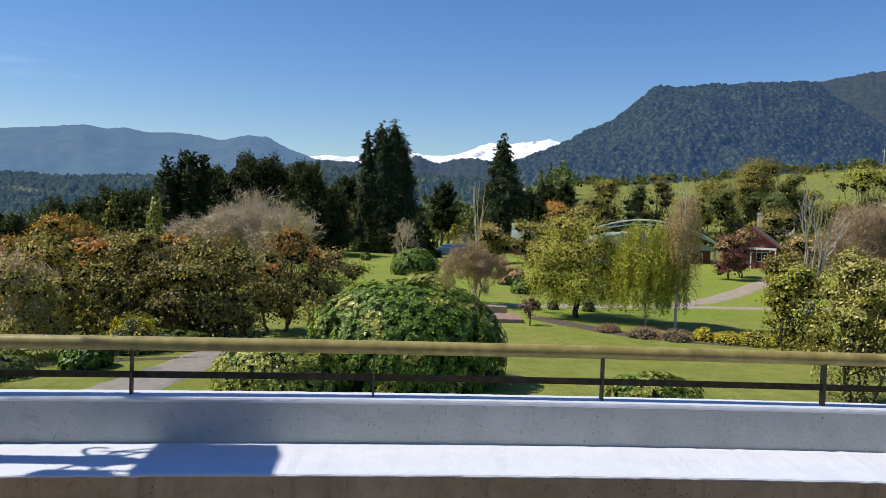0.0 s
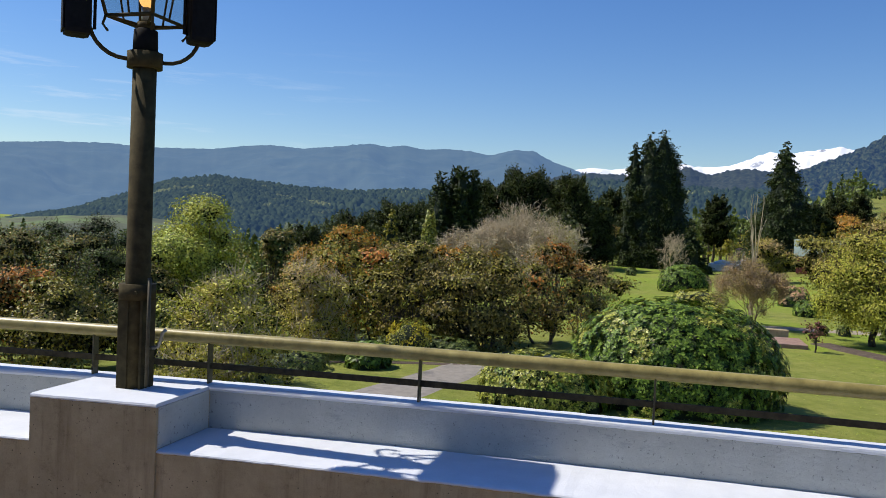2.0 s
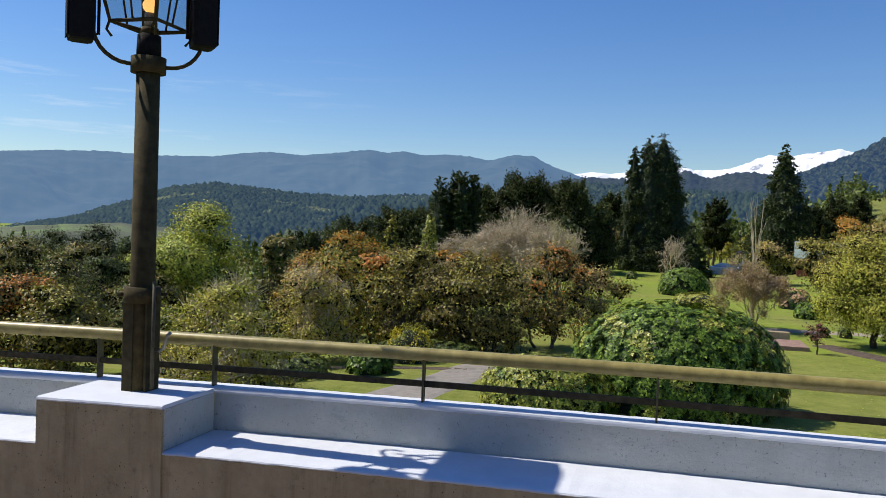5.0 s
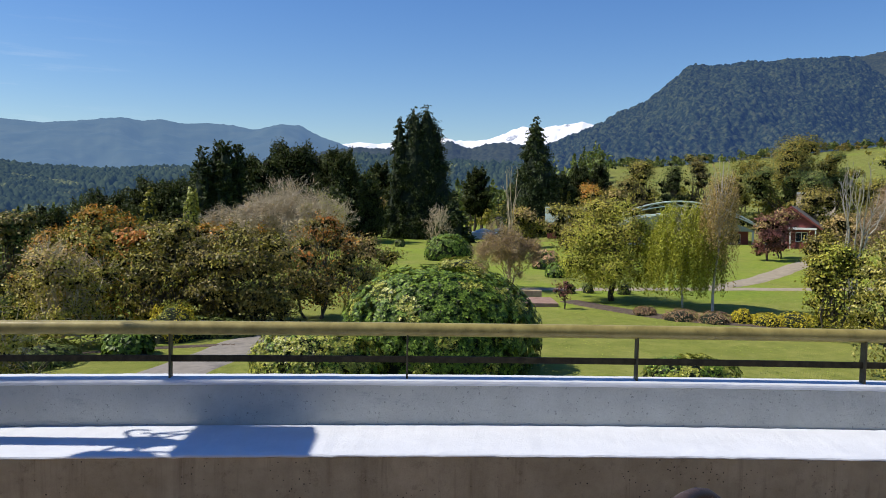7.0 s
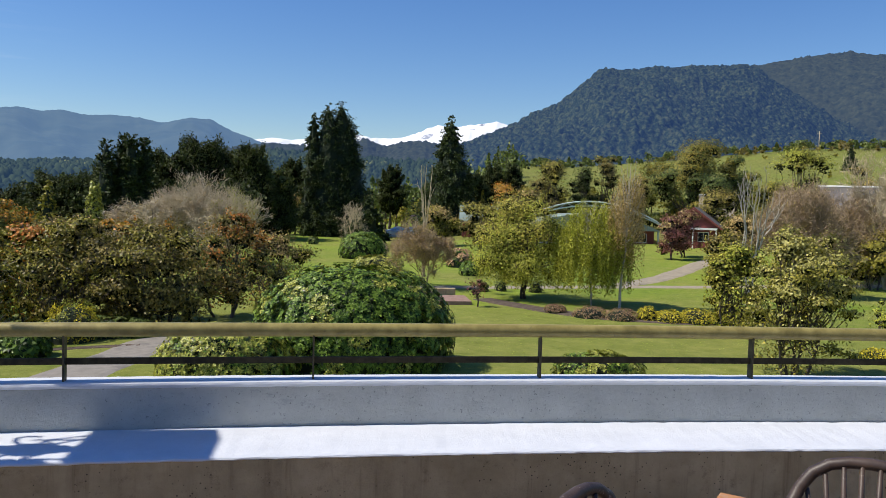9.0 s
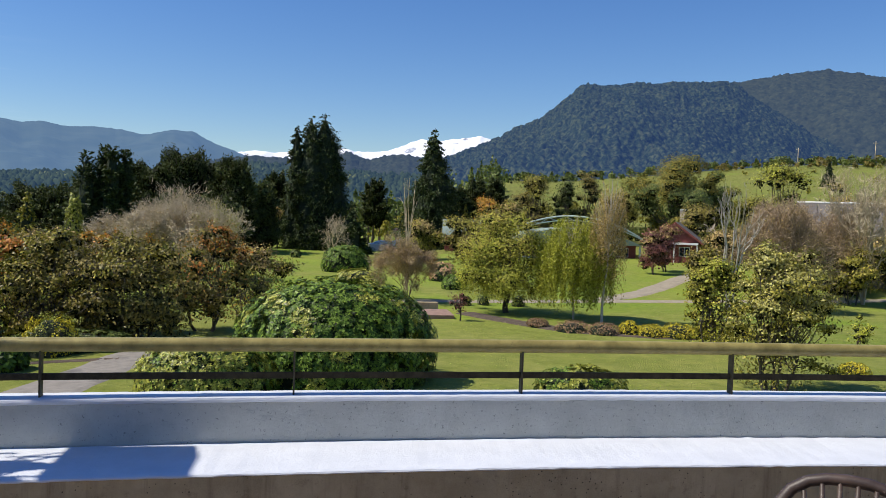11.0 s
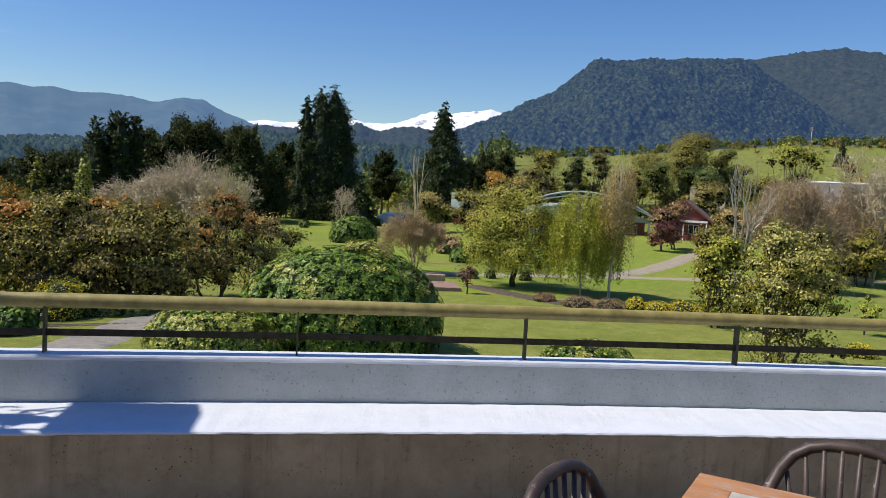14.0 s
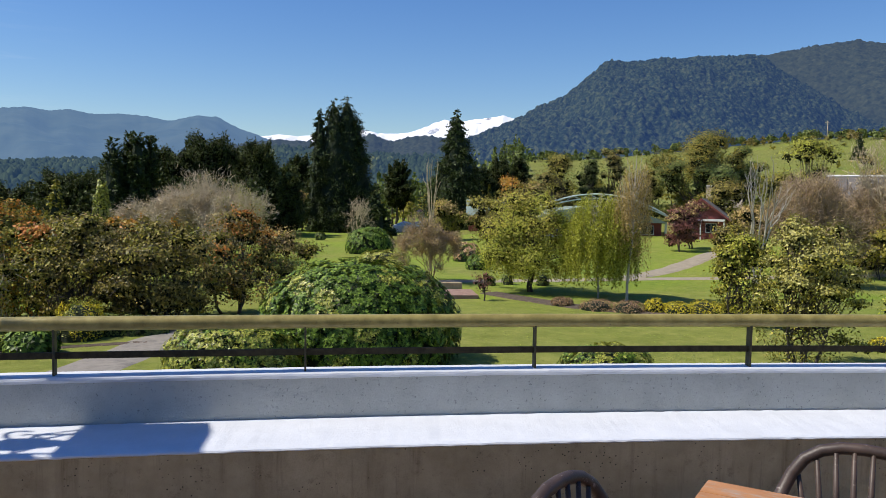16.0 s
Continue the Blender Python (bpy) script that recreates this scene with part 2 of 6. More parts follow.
L_OLIVE = leaf_material("olive_leaf", ((0.056, 0.058, 0.007), (0.201, 0.181, 0.025), (0.462, 0.360, 0.061)), 0.19)
L_DARKOLIVE = leaf_material("dark_olive_leaf", ((0.048, 0.042, 0.011), (0.154, 0.123, 0.029), (0.381, 0.270, 0.065)), 0.2)
L_ORANGE = leaf_material("orange_leaf", ((0.215, 0.164, 0.018), (0.429, 0.242, 0.024), (0.700, 0.242, 0.024), (0.279, 0.224, 0.024)), 0.22)
L_RUST = leaf_material("rust_leaf", ((0.30, 0.085, 0.014), (0.42, 0.150, 0.028), (0.36, 0.21, 0.04)), 0.22)
L_LIGHT = leaf_material("light_green_leaf", ((0.118, 0.134, 0.014), (0.30, 0.305, 0.036), (0.56, 0.52, 0.085)), 0.26)
L_TANGLE = leaf_material("tangled_shrub_leaf", ((0.13, 0.115, 0.018), (0.32, 0.275, 0.045), (0.60, 0.50, 0.11)), 0.24)
L_CREAM = leaf_material("pale_magnolia_leaf", ((0.085, 0.08, 0.018), (0.27, 0.245, 0.065), (0.66, 0.58, 0.22)), 0.2)
L_WILLOWDOME = leaf_material("willow_dome_leaf", ((0.075, 0.105, 0.012), (0.26, 0.31, 0.045), (0.60, 0.60, 0.12)), 0.25)
L_CONIFER = leaf_material("conifer_needles", ((0.007, 0.013, 0.004), (0.029, 0.044, 0.013), (0.077, 0.099, 0.026)), 0.08, 0.2, 0.6)
L_CEDAR = leaf_material("cedar_needles", ((0.012, 0.018, 0.006), (0.040, 0.052, 0.014), (0.105, 0.115, 0.03)), 0.1, 0.2, 0.6)
L_GOLDEN = leaf_material("golden_foliage", ((0.040, 0.038, 0.006), (0.165, 0.138, 0.019), (0.44, 0.33, 0.047)), 0.2)
L_FOREST = leaf_material("forest_leaf", ((0.024, 0.038, 0.009), (0.085, 0.112, 0.025), (0.215, 0.219, 0.050)), 0.15)
L_RED = leaf_material("red_leaf", ((0.07, 0.022, 0.020), (0.16, 0.058, 0.05), (0.30, 0.14, 0.10)), 0.22)
L_BUD = leaf_material("bud_leaf", ((0.159, 0.109, 0.036), (0.352, 0.240, 0.096), (0.518, 0.432, 0.104)), 0.22)
L_PINK = leaf_material("pink_flower", ((0.259, 0.136, 0.087), (0.550, 0.330, 0.194), (0.238, 0.252, 0.059)), 0.3)
L_YELLOW = leaf_material("yellow_leaf", ((0.214, 0.171, 0.011), (0.483, 0.391, 0.027), (0.311, 0.311, 0.036)), 0.3)
L_HEATHER = leaf_material("heather", ((0.099, 0.060, 0.040), (0.272, 0.160, 0.096), (0.216, 0.238, 0.069)), 0.2)
# the last colour and number: blue haze that the surface itself gives off
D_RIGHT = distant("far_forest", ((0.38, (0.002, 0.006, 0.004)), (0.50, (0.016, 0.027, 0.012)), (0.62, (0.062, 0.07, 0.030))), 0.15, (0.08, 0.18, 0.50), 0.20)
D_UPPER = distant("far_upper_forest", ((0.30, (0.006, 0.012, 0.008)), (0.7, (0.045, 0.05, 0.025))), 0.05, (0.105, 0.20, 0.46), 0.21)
D_LEFT = distant("haze_blue_range", ((0.30, (0.010, 0.018, 0.012)), (0.7, (0.035, 0.042, 0.025))), 0.006, (0.19, 0.35, 0.63), 0.44)
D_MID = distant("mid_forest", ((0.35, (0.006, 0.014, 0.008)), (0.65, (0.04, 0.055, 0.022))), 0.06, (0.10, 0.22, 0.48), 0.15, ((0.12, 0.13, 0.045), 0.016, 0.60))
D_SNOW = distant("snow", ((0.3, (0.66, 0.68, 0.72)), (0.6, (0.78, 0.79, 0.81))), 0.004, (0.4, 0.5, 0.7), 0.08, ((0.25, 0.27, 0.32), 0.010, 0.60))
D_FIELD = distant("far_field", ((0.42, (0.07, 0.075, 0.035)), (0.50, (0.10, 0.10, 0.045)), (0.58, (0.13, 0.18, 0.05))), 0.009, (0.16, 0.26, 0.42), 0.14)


# ---- building blocks ----
def mesh_of(name, verts, faces, material, smooth=False):
    me = bpy.data.meshes.new(name)
    if isinstance(faces, np.ndarray):
        k = faces.shape[1]
        me.vertices.add(len(verts))
        me.vertices.foreach_set("co", np.ascontiguousarray(verts, dtype=np.float32).ravel())
        me.loops.add(faces.size)
        me.loops.foreach_set("vertex_index", faces.astype(np.int32).ravel())
        me.polygons.add(len(faces))
        me.polygons.foreach_set("loop_start", np.arange(0, faces.size, k, dtype=np.int32))
        me.update(calc_edges=True)
        me.validate()
    else:
        me.from_pydata([tuple(v) for v in verts], [], faces)
        me.update()
    me.materials.append(material)
    if smooth:
        me.polygons.foreach_set("use_smooth", [True] * len(me.polygons))
    return me


def root(name, x, y, z, label, category, group="", rz=0.0):
    ob = new(name)
    ob.empty_display_size = 0.2
    ob.matrix_basis = pose(x, y, z, 0, 0, rz)
    return tagged(ob, label, category, group)


def part(name, data, material, parent, label="", at=None):
    """Links a bmesh or a mesh as one object under a thing or a part."""
    if isinstance(data, bmesh.types.BMesh):
        me = bpy.data.meshes.new(name)
        data.to_mesh(me)
        data.free()
        me.materials.append(material)
        data = me
    ob = new(name, data)
    ob.parent = parent
    if at is not None:
        ob.matrix_basis = at
    if label:
        ob["label"] = label
    return ob


def box(bm, x0, x1, y0, y1, z0, z1, bevel=0.0):
    got = bmesh.ops.create_cube(bm, size=1.0, matrix=Matrix.LocRotScale(((x0 + x1) / 2, (y0 + y1) / 2, (z0 + z1) / 2), None, (x1 - x0, y1 - y0, z1 - z0)))
    if bevel:
        edges = list({e for v in got["verts"] for e in v.link_edges})
        bmesh.ops.bevel(bm, geom=edges, offset=bevel, segments=2, affect="EDGES", profile=0.6)
    return got["verts"]


def boxed(*sizes, bevel=0.0):
    bm = bmesh.new()
    box(bm, *sizes, bevel=bevel)
    return bm


def tube(points, radii, sides=8, cap=True):
    """A round bar along points; radii one for all or one for each."""
    bm = bmesh.new()
    if not isinstance(radii, (list, tuple)):
        radii = [radii] * len(points)
    pts = [Vector(p) for p in points]
    rings, ref = [], Vector((0.31, 0.17, 0.93)).normalized()
    for i, (p, r) in enumerate(zip(pts, radii)):
        d = (pts[min(i + 1, len(pts) - 1)] - pts[max(i - 1, 0)]).normalized()
        u = d.cross(ref)
        if u.length < 0.05:
            u = d.cross(Vector((1, 0, 0)))
        u.normalize()
        w = d.cross(u)
        rings.append([bm.verts.new(p + r * (math.cos(a) * u + math.sin(a) * w)) for a in (2 * math.pi * k / sides for k in range(sides))])
    for a, b in zip(rings, rings[1:]):
        for k in range(sides):
            f = bm.faces.new((a[k], a[(k + 1) % sides], b[(k + 1) % sides], b[k]))
            f.smooth = True
    if cap:
        bm.faces.new(rings[0][::-1])
        bm.faces.new(rings[-1])
    bmesh.ops.recalc_face_normals(bm, faces=bm.faces)
    return bm


def hashed(i, j, s):
    v = np.sin(i * 127.1 + j * 311.7 + s * 74.7) * 43758.5453
    return v - np.floor(v)


def vnoise(x, y, s=0):
    i, j = np.floor(x), np.floor(y)
    u, v = x - i, y - j
    u, v = u * u * (3 - 2 * u), v * v * (3 - 2 * v)
    a, b = hashed(i, j, s), hashed(i + 1, j, s)
    c, d = hashed(i, j + 1, s), hashed(i + 1, j + 1, s)
    return (a * (1 - u) + b * u) * (1 - v) + (c * (1 - u) + d * u) * v


def fnoise(x, y, s=0, octaves=4):
    t, a = 0.0, 0.5
    for k in range(octaves):
        t = t + a * vnoise(x * 2 ** k, y * 2 ** k, s + k)
        a *= 0.5
    return t


def canopy(x, y, cell, s=0):
    """Height of a closed wood's crowns over a plan, 0 to 1."""
    gx, gy = np.floor(x / cell), np.floor(y / cell)
    best = np.zeros_like(x)
    for di in (-1, 0, 1):
        for dj in (-1, 0, 1):
            i, j = gx + di, gy + dj
            px, py = (i + hashed(i, j, s)) * cell, (j + hashed(i, j, s + 5)) * cell
            h, w = 0.45 + 0.55 * hashed(i, j, s + 9), cell * (0.55 + 0.3 * hashed(i, j, s + 3))
            best = np.maximum(best, h * (1 - ((x - px) ** 2 + (y - py) ** 2) / (w * w)))
    return best


# ---- ground ----
def smooth(a, b, v):
    u = np.clip((v - a) / (b - a), 0, 1)
    return u * u * (3 - 2 * u)


def ground_z(x, y):
    """The lie of the land: a level garden, a meadow hill to the north-east, a falling valley to the north-west."""
    r = np.hypot(x, y)
    az = np.degrees(np.arctan2(x, y))
    hill = (21 * smooth(3, 13, az) + 8 * smooth(13, 36, az)) * (1 - smooth(95, 140, np.abs(az)))
    z = -4 + hill * (np.clip(np.minimum(r, 300) - 60, 0, None) / 240) ** 1.6
    z = z - 0.75 * hill * smooth(300, 480, r)
    fall = smooth(-12, -34, az) * (1 - smooth(95, 140, np.abs(az)))
    z = z - 13 * fall * smooth(25, 110, r) - 14 * fall * smooth(150, 900, r)
    return z + 0.25 * (fnoise(x / 14, y / 14, 3) - 0.47) * smooth(20, 50, r) + 2.0 * (fnoise(x / 60, y / 60, 8) - 0.47) * smooth(140, 300, r)


def gz(x, y):
    return float(ground_z(np.array([float(x)]), np.array([float(y)]))[0])


def polar_sheet(name, az, r, height, material, skirt=None):
    a, rr = np.meshgrid(np.radians(az), r, indexing="ij")
    x, y = rr * np.sin(a), rr * np.cos(a)
    z = height(x, y, a, rr)
    v = np.stack([x, y, z], -1).reshape(-1, 3)
    n, m = len(az), len(r)
    i, j = np.meshgrid(np.arange(n - 1), np.arange(m - 1), indexing="ij")
    k = (i * m + j).ravel()
    f = np.stack([k, k + 1, k + m + 1, k + m], -1)
    return new(name, mesh_of(name, v, f, material, True))


az_all = np.concatenate([np.arange(-180, -60, 4.0), np.arange(-60, 60, 0.8), np.arange(60, 180.1, 4.0)])
r_all = np.concatenate([np.array([0.05]), np.arange(2, 70, 1.5), np.geomspace(70, 4700, 90)])
ground = polar_sheet("ground", az_all, r_all, lambda x, y, a, r: ground_z(x, y), M_GRASS)
ground.data.materials.append(M_MEADOW)
ground.data.materials.append(M_DRYLAWN)
centres = np.empty(len(ground.data.polygons) * 3, dtype=np.float32)
ground.data.polygons.foreach_get("center", centres)
centres = centres.reshape(-1, 3)
zone = ((np.hypot(centres[:, 0], centres[:, 1]) > 108) & (centres[:, 0] > centres[:, 1] * 0.12)).astype(np.int32)
zone[(centres[:, 1] < 44) & (centres[:, 1] > 2)] = 2
ground.data.polygons.foreach_set("material_index", zone)
tagged(ground, "mown green lawn and rough meadow rising to a hill", "ground", kind="structure")


# ---- far land ----
def range_of(name, label, prof, r0, r1, step_az, n_r, z0, material, relief, cells=None, seed=0, curve=1.0, rough=0.0):
    """A range of hills: its skyline as azimuth and elevation, rising from r0 to r1."""
    pa, pe = [p[0] for p in prof], [p[1] for p in prof]
    az = np.arange(pa[0], pa[-1] + step_az / 2, step_az)
    r = np.concatenate([np.linspace(r0, r1, n_r), r1 + (r1 - r0) * np.array([0.05, 0.15, 0.3])])

    def height(x, y, a, rr):
        top = 1.6 + r1 * np.tan(np.radians(np.interp(np.degrees(a), pa, pe)))
        top = top + rough * (fnoise(a * 190, a * 0 + 0.5, seed, 4) - 0.47)
        s = np.clip((rr - r0) / (r1 - r0), 0, 1)
        z = z0 + (top - z0) * s ** curve
        gully = fnoise(a * r1 / relief[1], rr / relief[1] * 0.55, seed + 1, 4) - 0.47
        z = z + relief[0] * gully * np.sin(np.pi * np.clip(s, 0, 1)) ** 0.8
        if cells:
            z = z + cells[1] * (canopy(x, y, cells[0], seed) - 0.75)
        z = np.where(rr > r1 * 1.0001, z - (rr - r1) * 0.6, z)
        return z
    ob = polar_sheet(name, az, r, height, material)
    return tagged(ob, label, "mountain", kind="structure")


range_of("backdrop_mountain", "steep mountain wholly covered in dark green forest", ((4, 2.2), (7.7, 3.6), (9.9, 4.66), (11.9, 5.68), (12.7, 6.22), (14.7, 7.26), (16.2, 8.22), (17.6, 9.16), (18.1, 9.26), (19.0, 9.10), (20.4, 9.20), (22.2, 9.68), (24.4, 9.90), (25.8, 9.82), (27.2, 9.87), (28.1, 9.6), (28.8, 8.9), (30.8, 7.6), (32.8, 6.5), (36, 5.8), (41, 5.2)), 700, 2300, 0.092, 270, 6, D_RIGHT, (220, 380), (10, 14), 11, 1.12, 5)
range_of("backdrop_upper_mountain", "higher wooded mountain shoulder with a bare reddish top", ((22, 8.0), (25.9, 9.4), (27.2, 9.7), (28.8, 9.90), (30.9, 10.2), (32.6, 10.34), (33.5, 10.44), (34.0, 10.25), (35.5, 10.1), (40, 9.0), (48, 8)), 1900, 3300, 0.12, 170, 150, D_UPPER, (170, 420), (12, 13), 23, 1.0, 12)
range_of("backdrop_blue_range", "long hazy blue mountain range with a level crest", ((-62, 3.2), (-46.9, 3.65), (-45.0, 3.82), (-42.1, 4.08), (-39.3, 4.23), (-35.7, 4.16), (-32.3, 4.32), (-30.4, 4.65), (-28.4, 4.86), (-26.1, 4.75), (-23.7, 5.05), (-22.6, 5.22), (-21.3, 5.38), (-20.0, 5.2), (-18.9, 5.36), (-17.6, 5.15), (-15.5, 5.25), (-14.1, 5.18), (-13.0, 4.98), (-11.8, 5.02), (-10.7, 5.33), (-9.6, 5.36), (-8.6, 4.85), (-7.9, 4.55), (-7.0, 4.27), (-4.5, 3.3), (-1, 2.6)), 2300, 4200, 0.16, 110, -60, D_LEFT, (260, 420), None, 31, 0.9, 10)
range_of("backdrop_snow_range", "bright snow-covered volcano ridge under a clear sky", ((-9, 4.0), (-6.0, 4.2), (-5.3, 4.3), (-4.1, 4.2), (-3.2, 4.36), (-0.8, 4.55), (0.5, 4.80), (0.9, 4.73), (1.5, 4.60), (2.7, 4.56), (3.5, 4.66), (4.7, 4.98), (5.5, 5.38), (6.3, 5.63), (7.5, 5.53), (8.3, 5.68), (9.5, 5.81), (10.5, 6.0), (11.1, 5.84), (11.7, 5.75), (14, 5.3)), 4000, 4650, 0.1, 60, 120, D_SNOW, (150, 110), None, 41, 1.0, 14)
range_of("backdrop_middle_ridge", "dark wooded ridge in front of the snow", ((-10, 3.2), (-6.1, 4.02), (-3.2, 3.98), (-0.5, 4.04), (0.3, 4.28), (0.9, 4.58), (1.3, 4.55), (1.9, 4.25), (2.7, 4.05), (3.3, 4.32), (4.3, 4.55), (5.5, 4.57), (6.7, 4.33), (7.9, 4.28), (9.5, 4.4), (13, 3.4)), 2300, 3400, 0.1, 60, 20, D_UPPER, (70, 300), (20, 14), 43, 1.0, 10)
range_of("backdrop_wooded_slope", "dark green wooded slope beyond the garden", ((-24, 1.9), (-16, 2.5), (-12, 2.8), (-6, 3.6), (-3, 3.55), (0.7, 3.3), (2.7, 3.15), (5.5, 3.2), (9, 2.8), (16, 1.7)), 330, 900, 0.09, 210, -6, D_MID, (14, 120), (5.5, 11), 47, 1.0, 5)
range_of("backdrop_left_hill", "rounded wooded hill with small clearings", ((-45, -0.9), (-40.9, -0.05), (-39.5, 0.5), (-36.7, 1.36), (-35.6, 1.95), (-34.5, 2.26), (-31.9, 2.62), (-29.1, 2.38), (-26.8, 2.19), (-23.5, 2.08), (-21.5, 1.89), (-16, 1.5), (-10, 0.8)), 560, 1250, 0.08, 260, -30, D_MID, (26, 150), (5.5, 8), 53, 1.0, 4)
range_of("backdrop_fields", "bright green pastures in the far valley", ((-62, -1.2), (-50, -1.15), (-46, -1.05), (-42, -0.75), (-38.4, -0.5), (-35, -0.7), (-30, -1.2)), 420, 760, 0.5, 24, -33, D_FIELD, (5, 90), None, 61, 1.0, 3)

# ---- terrace ----
def wall_y(x):
    """The parapet bows gently outwards along its length."""
    return 4.40 - (x - 1.9) ** 2 / 86.0


def swept(name, xs, section, material, rough=0.0):
    """A section of (dy, z) corners carried along the bow of the parapet."""
    v, f, k = [], [], len(section)
    for x in xs:
        for dy, z in section:
            q = noise.noise(Vector((x * 23.0, dy * 40, z * 30))) * rough
            v.append((x, wall_y(x) + dy + q, z + q * 0.6))
    for i in range(len(xs) - 1):
        for j in range(k):
            a, b = i * k + j, i * k + (j + 1) % k
            f.append((a, b, b + k, a + k))
    f.append(tuple(range(k))[::-1])
    f.append(tuple(range((len(xs) - 1) * k, len(xs) * k)))
    bm = bmesh.new()
    vs = [bm.verts.new(p) for p in v]
    for q in f:
        bm.faces.new([vs[i] for i in q])
    bmesh.ops.recalc_face_normals(bm, faces=bm.faces)
    me = bpy.data.meshes.new(name)
    bm.to_mesh(me)
    bm.free()
    me.materials.append(material)
    return me


XS = [-9 + 0.25 * i for i in range(73)]
XF = [-9 + 0.05 * i for i in range(361)]
FLOOR_Z = -0.03
floor = tagged(new("floor", mesh_of("floor", [(-9, -4, FLOOR_Z), (9, -4, FLOOR_Z), (9, 3.7, FLOOR_Z), (-9, 3.7, FLOOR_Z), (-9, -4, FLOOR_Z - 0.25), (9, -4, FLOOR_Z - 0.25), (9, 3.7, FLOOR_Z - 0.25), (-9, 3.7, FLOOR_Z - 0.25)], [(0, 1, 2, 3), (7, 6, 5, 4), (0, 4, 5, 1), (1, 5, 6, 2), (2, 6, 7, 3), (3, 7, 4, 0)], M_FLOOR)), "dark worn terrace floor", "floor", kind="structure")
# the ledge: a raw concrete front under a painted top
tagged(new("wall_ledge", swept("wall_ledge", XS, [(-0.55, FLOOR_Z - 0.3), (-0.55, 0.358), (-0.05, 0.358), (-0.05, FLOOR_Z - 0.3)], M_RAW)), "low raw concrete wall stained brown under a white ledge", "wall", kind="structure")
# thin darker strip where the wall meets the floor
tagged(new("wall_foot", swept("wall_foot", XS, [(-0.562, FLOOR_Z), (-0.562, -0.008), (-0.551, -0.004), (-0.551, FLOOR_Z)], M_FOOT, 0.0)), "dark strip along the foot of the wall", "skirting", kind="structure")
tagged(new("trim_ledge_top", swept("trim_ledge_top", XF, [(-0.553, 0.360), (-0.557, 0.366), (-0.553, 0.373), (-0.535, 0.379), (-0.50, 0.380), (-0.058, 0.381), (-0.058, 0.360)], M_WHITE, 0.0045)), "white painted concrete ledge, sunlit and slightly worn", "ledge", kind="structure")
tagged(new("wall_parapet", swept("wall_parapet", XS, [(-0.048, -4.3), (-0.048, 0.60), (0.085, 0.60), (0.085, -4.3)], M_GREY)), "grey rendered concrete parapet with a rough face", "wall", kind="structure")
tagged(new("trim_parapet_top", swept("trim_parapet_top", XF, [(-0.053, 0.602), (-0.060, 0.617), (-0.056, 0.628), (-0.045, 0.635), (0.085, 0.635), (0.098, 0.625), (0.098, 0.602)], M_WHITE, 0.003)), "white painted parapet coping with hairline cracks", "coping", kind="structure")
wall_s = bmesh.new()
box(wall_s, -9, 9, -4.25, -4, -4.3, 3.4)
wall_south = new("wall_south", bpy.data.meshes.new("wall_south"))
wall_s.to_mesh(wall_south.data)
wall_s.free()
wall_south.data.materials.append(M_PLASTER)
tagged(wall_south, "plain plastered building wall behind the terrace", "wall", kind="structure")


def plain(name, bm, material, label, category, kind=""):
    me = bpy.data.meshes.new(name)
    bm.to_mesh(me)
    bm.free()
    me.materials.append(material)
    return tagged(new(name, me), label, category, kind=kind)


# pedestal that carries the lamp
XP = [-3.385 + 0.74 * i / 10 for i in range(11)]
tagged(new("wall_pedestal", swept("wall_pedestal", XP, [(-0.566, FLOOR_Z - 0.02), (-0.566, 0.606), (-0.052, 0.606), (-0.052, FLOOR_Z - 0.02)], M_RAW)), "concrete pedestal block flush with the ledge front", "pedestal", kind="structure")
tagged(new("trim_pedestal_top", swept("trim_pedestal_top", XP, [(-0.568, 0.608), (-0.571, 0.616), (-0.566, 0.626), (-0.550, 0.630), (-0.064, 0.630), (-0.064, 0.608)], M_WHITE, 0.002)), "white painted top of the concrete pedestal", "pedestal top", kind="structure")
for side_x in (-3.3875, -2.6425):
    bm = boxed(side_x - 0.0025, side_x + 0.0025, wall_y(side_x) - 0.549, wall_y(side_x) - 0.066, 0.384, 0.607)
    plain("trim_pedestal_side", bm, M_GREY, "grey painted side of the concrete pedestal", "pedestal side", "structure")


def railing():
    ob = root("railing", 0, 4.35, 0.635, "olive-painted tubular steel railing on the parapet", "railing")
    back_to = Matrix.Translation((0, -4.35, -0.635))
    part("top_rail", tube([(x, wall_y(x), 0.908) for x in XS], 0.038, 16), M_RAIL, ob, "thick round rail in chipped olive paint", back_to)
    me = swept("middle_rail", XS, [(-0.007, 0.722), (-0.007, 0.757), (0.007, 0.757), (0.007, 0.722)], M_BAR)
    part("middle_rail", me, M_BAR, ob, "dark flat steel bar", back_to)
    bm = boxed(-0.005, 0.005, -0.028, 0.028, 0.0, 0.245, bevel=0.0015)
    first = None
    for x in (-6.0, -4.73, -3.43, -2.68, -1.395, -0.1, 1.2, 2.5, 3.8, 5.1, 6.4):
        m = back_to @ pose(x, wall_y(x), 0.634, 0, 0, math.degrees(math.atan(-2 * (x - 1.9) / 86.0)))
        if first is None:
            first = part("post", bm, M_POST, ob, "flat iron post", m)
        else:
            part("post", first.data, M_POST, ob, "flat iron post", m)
    return ob


railing()

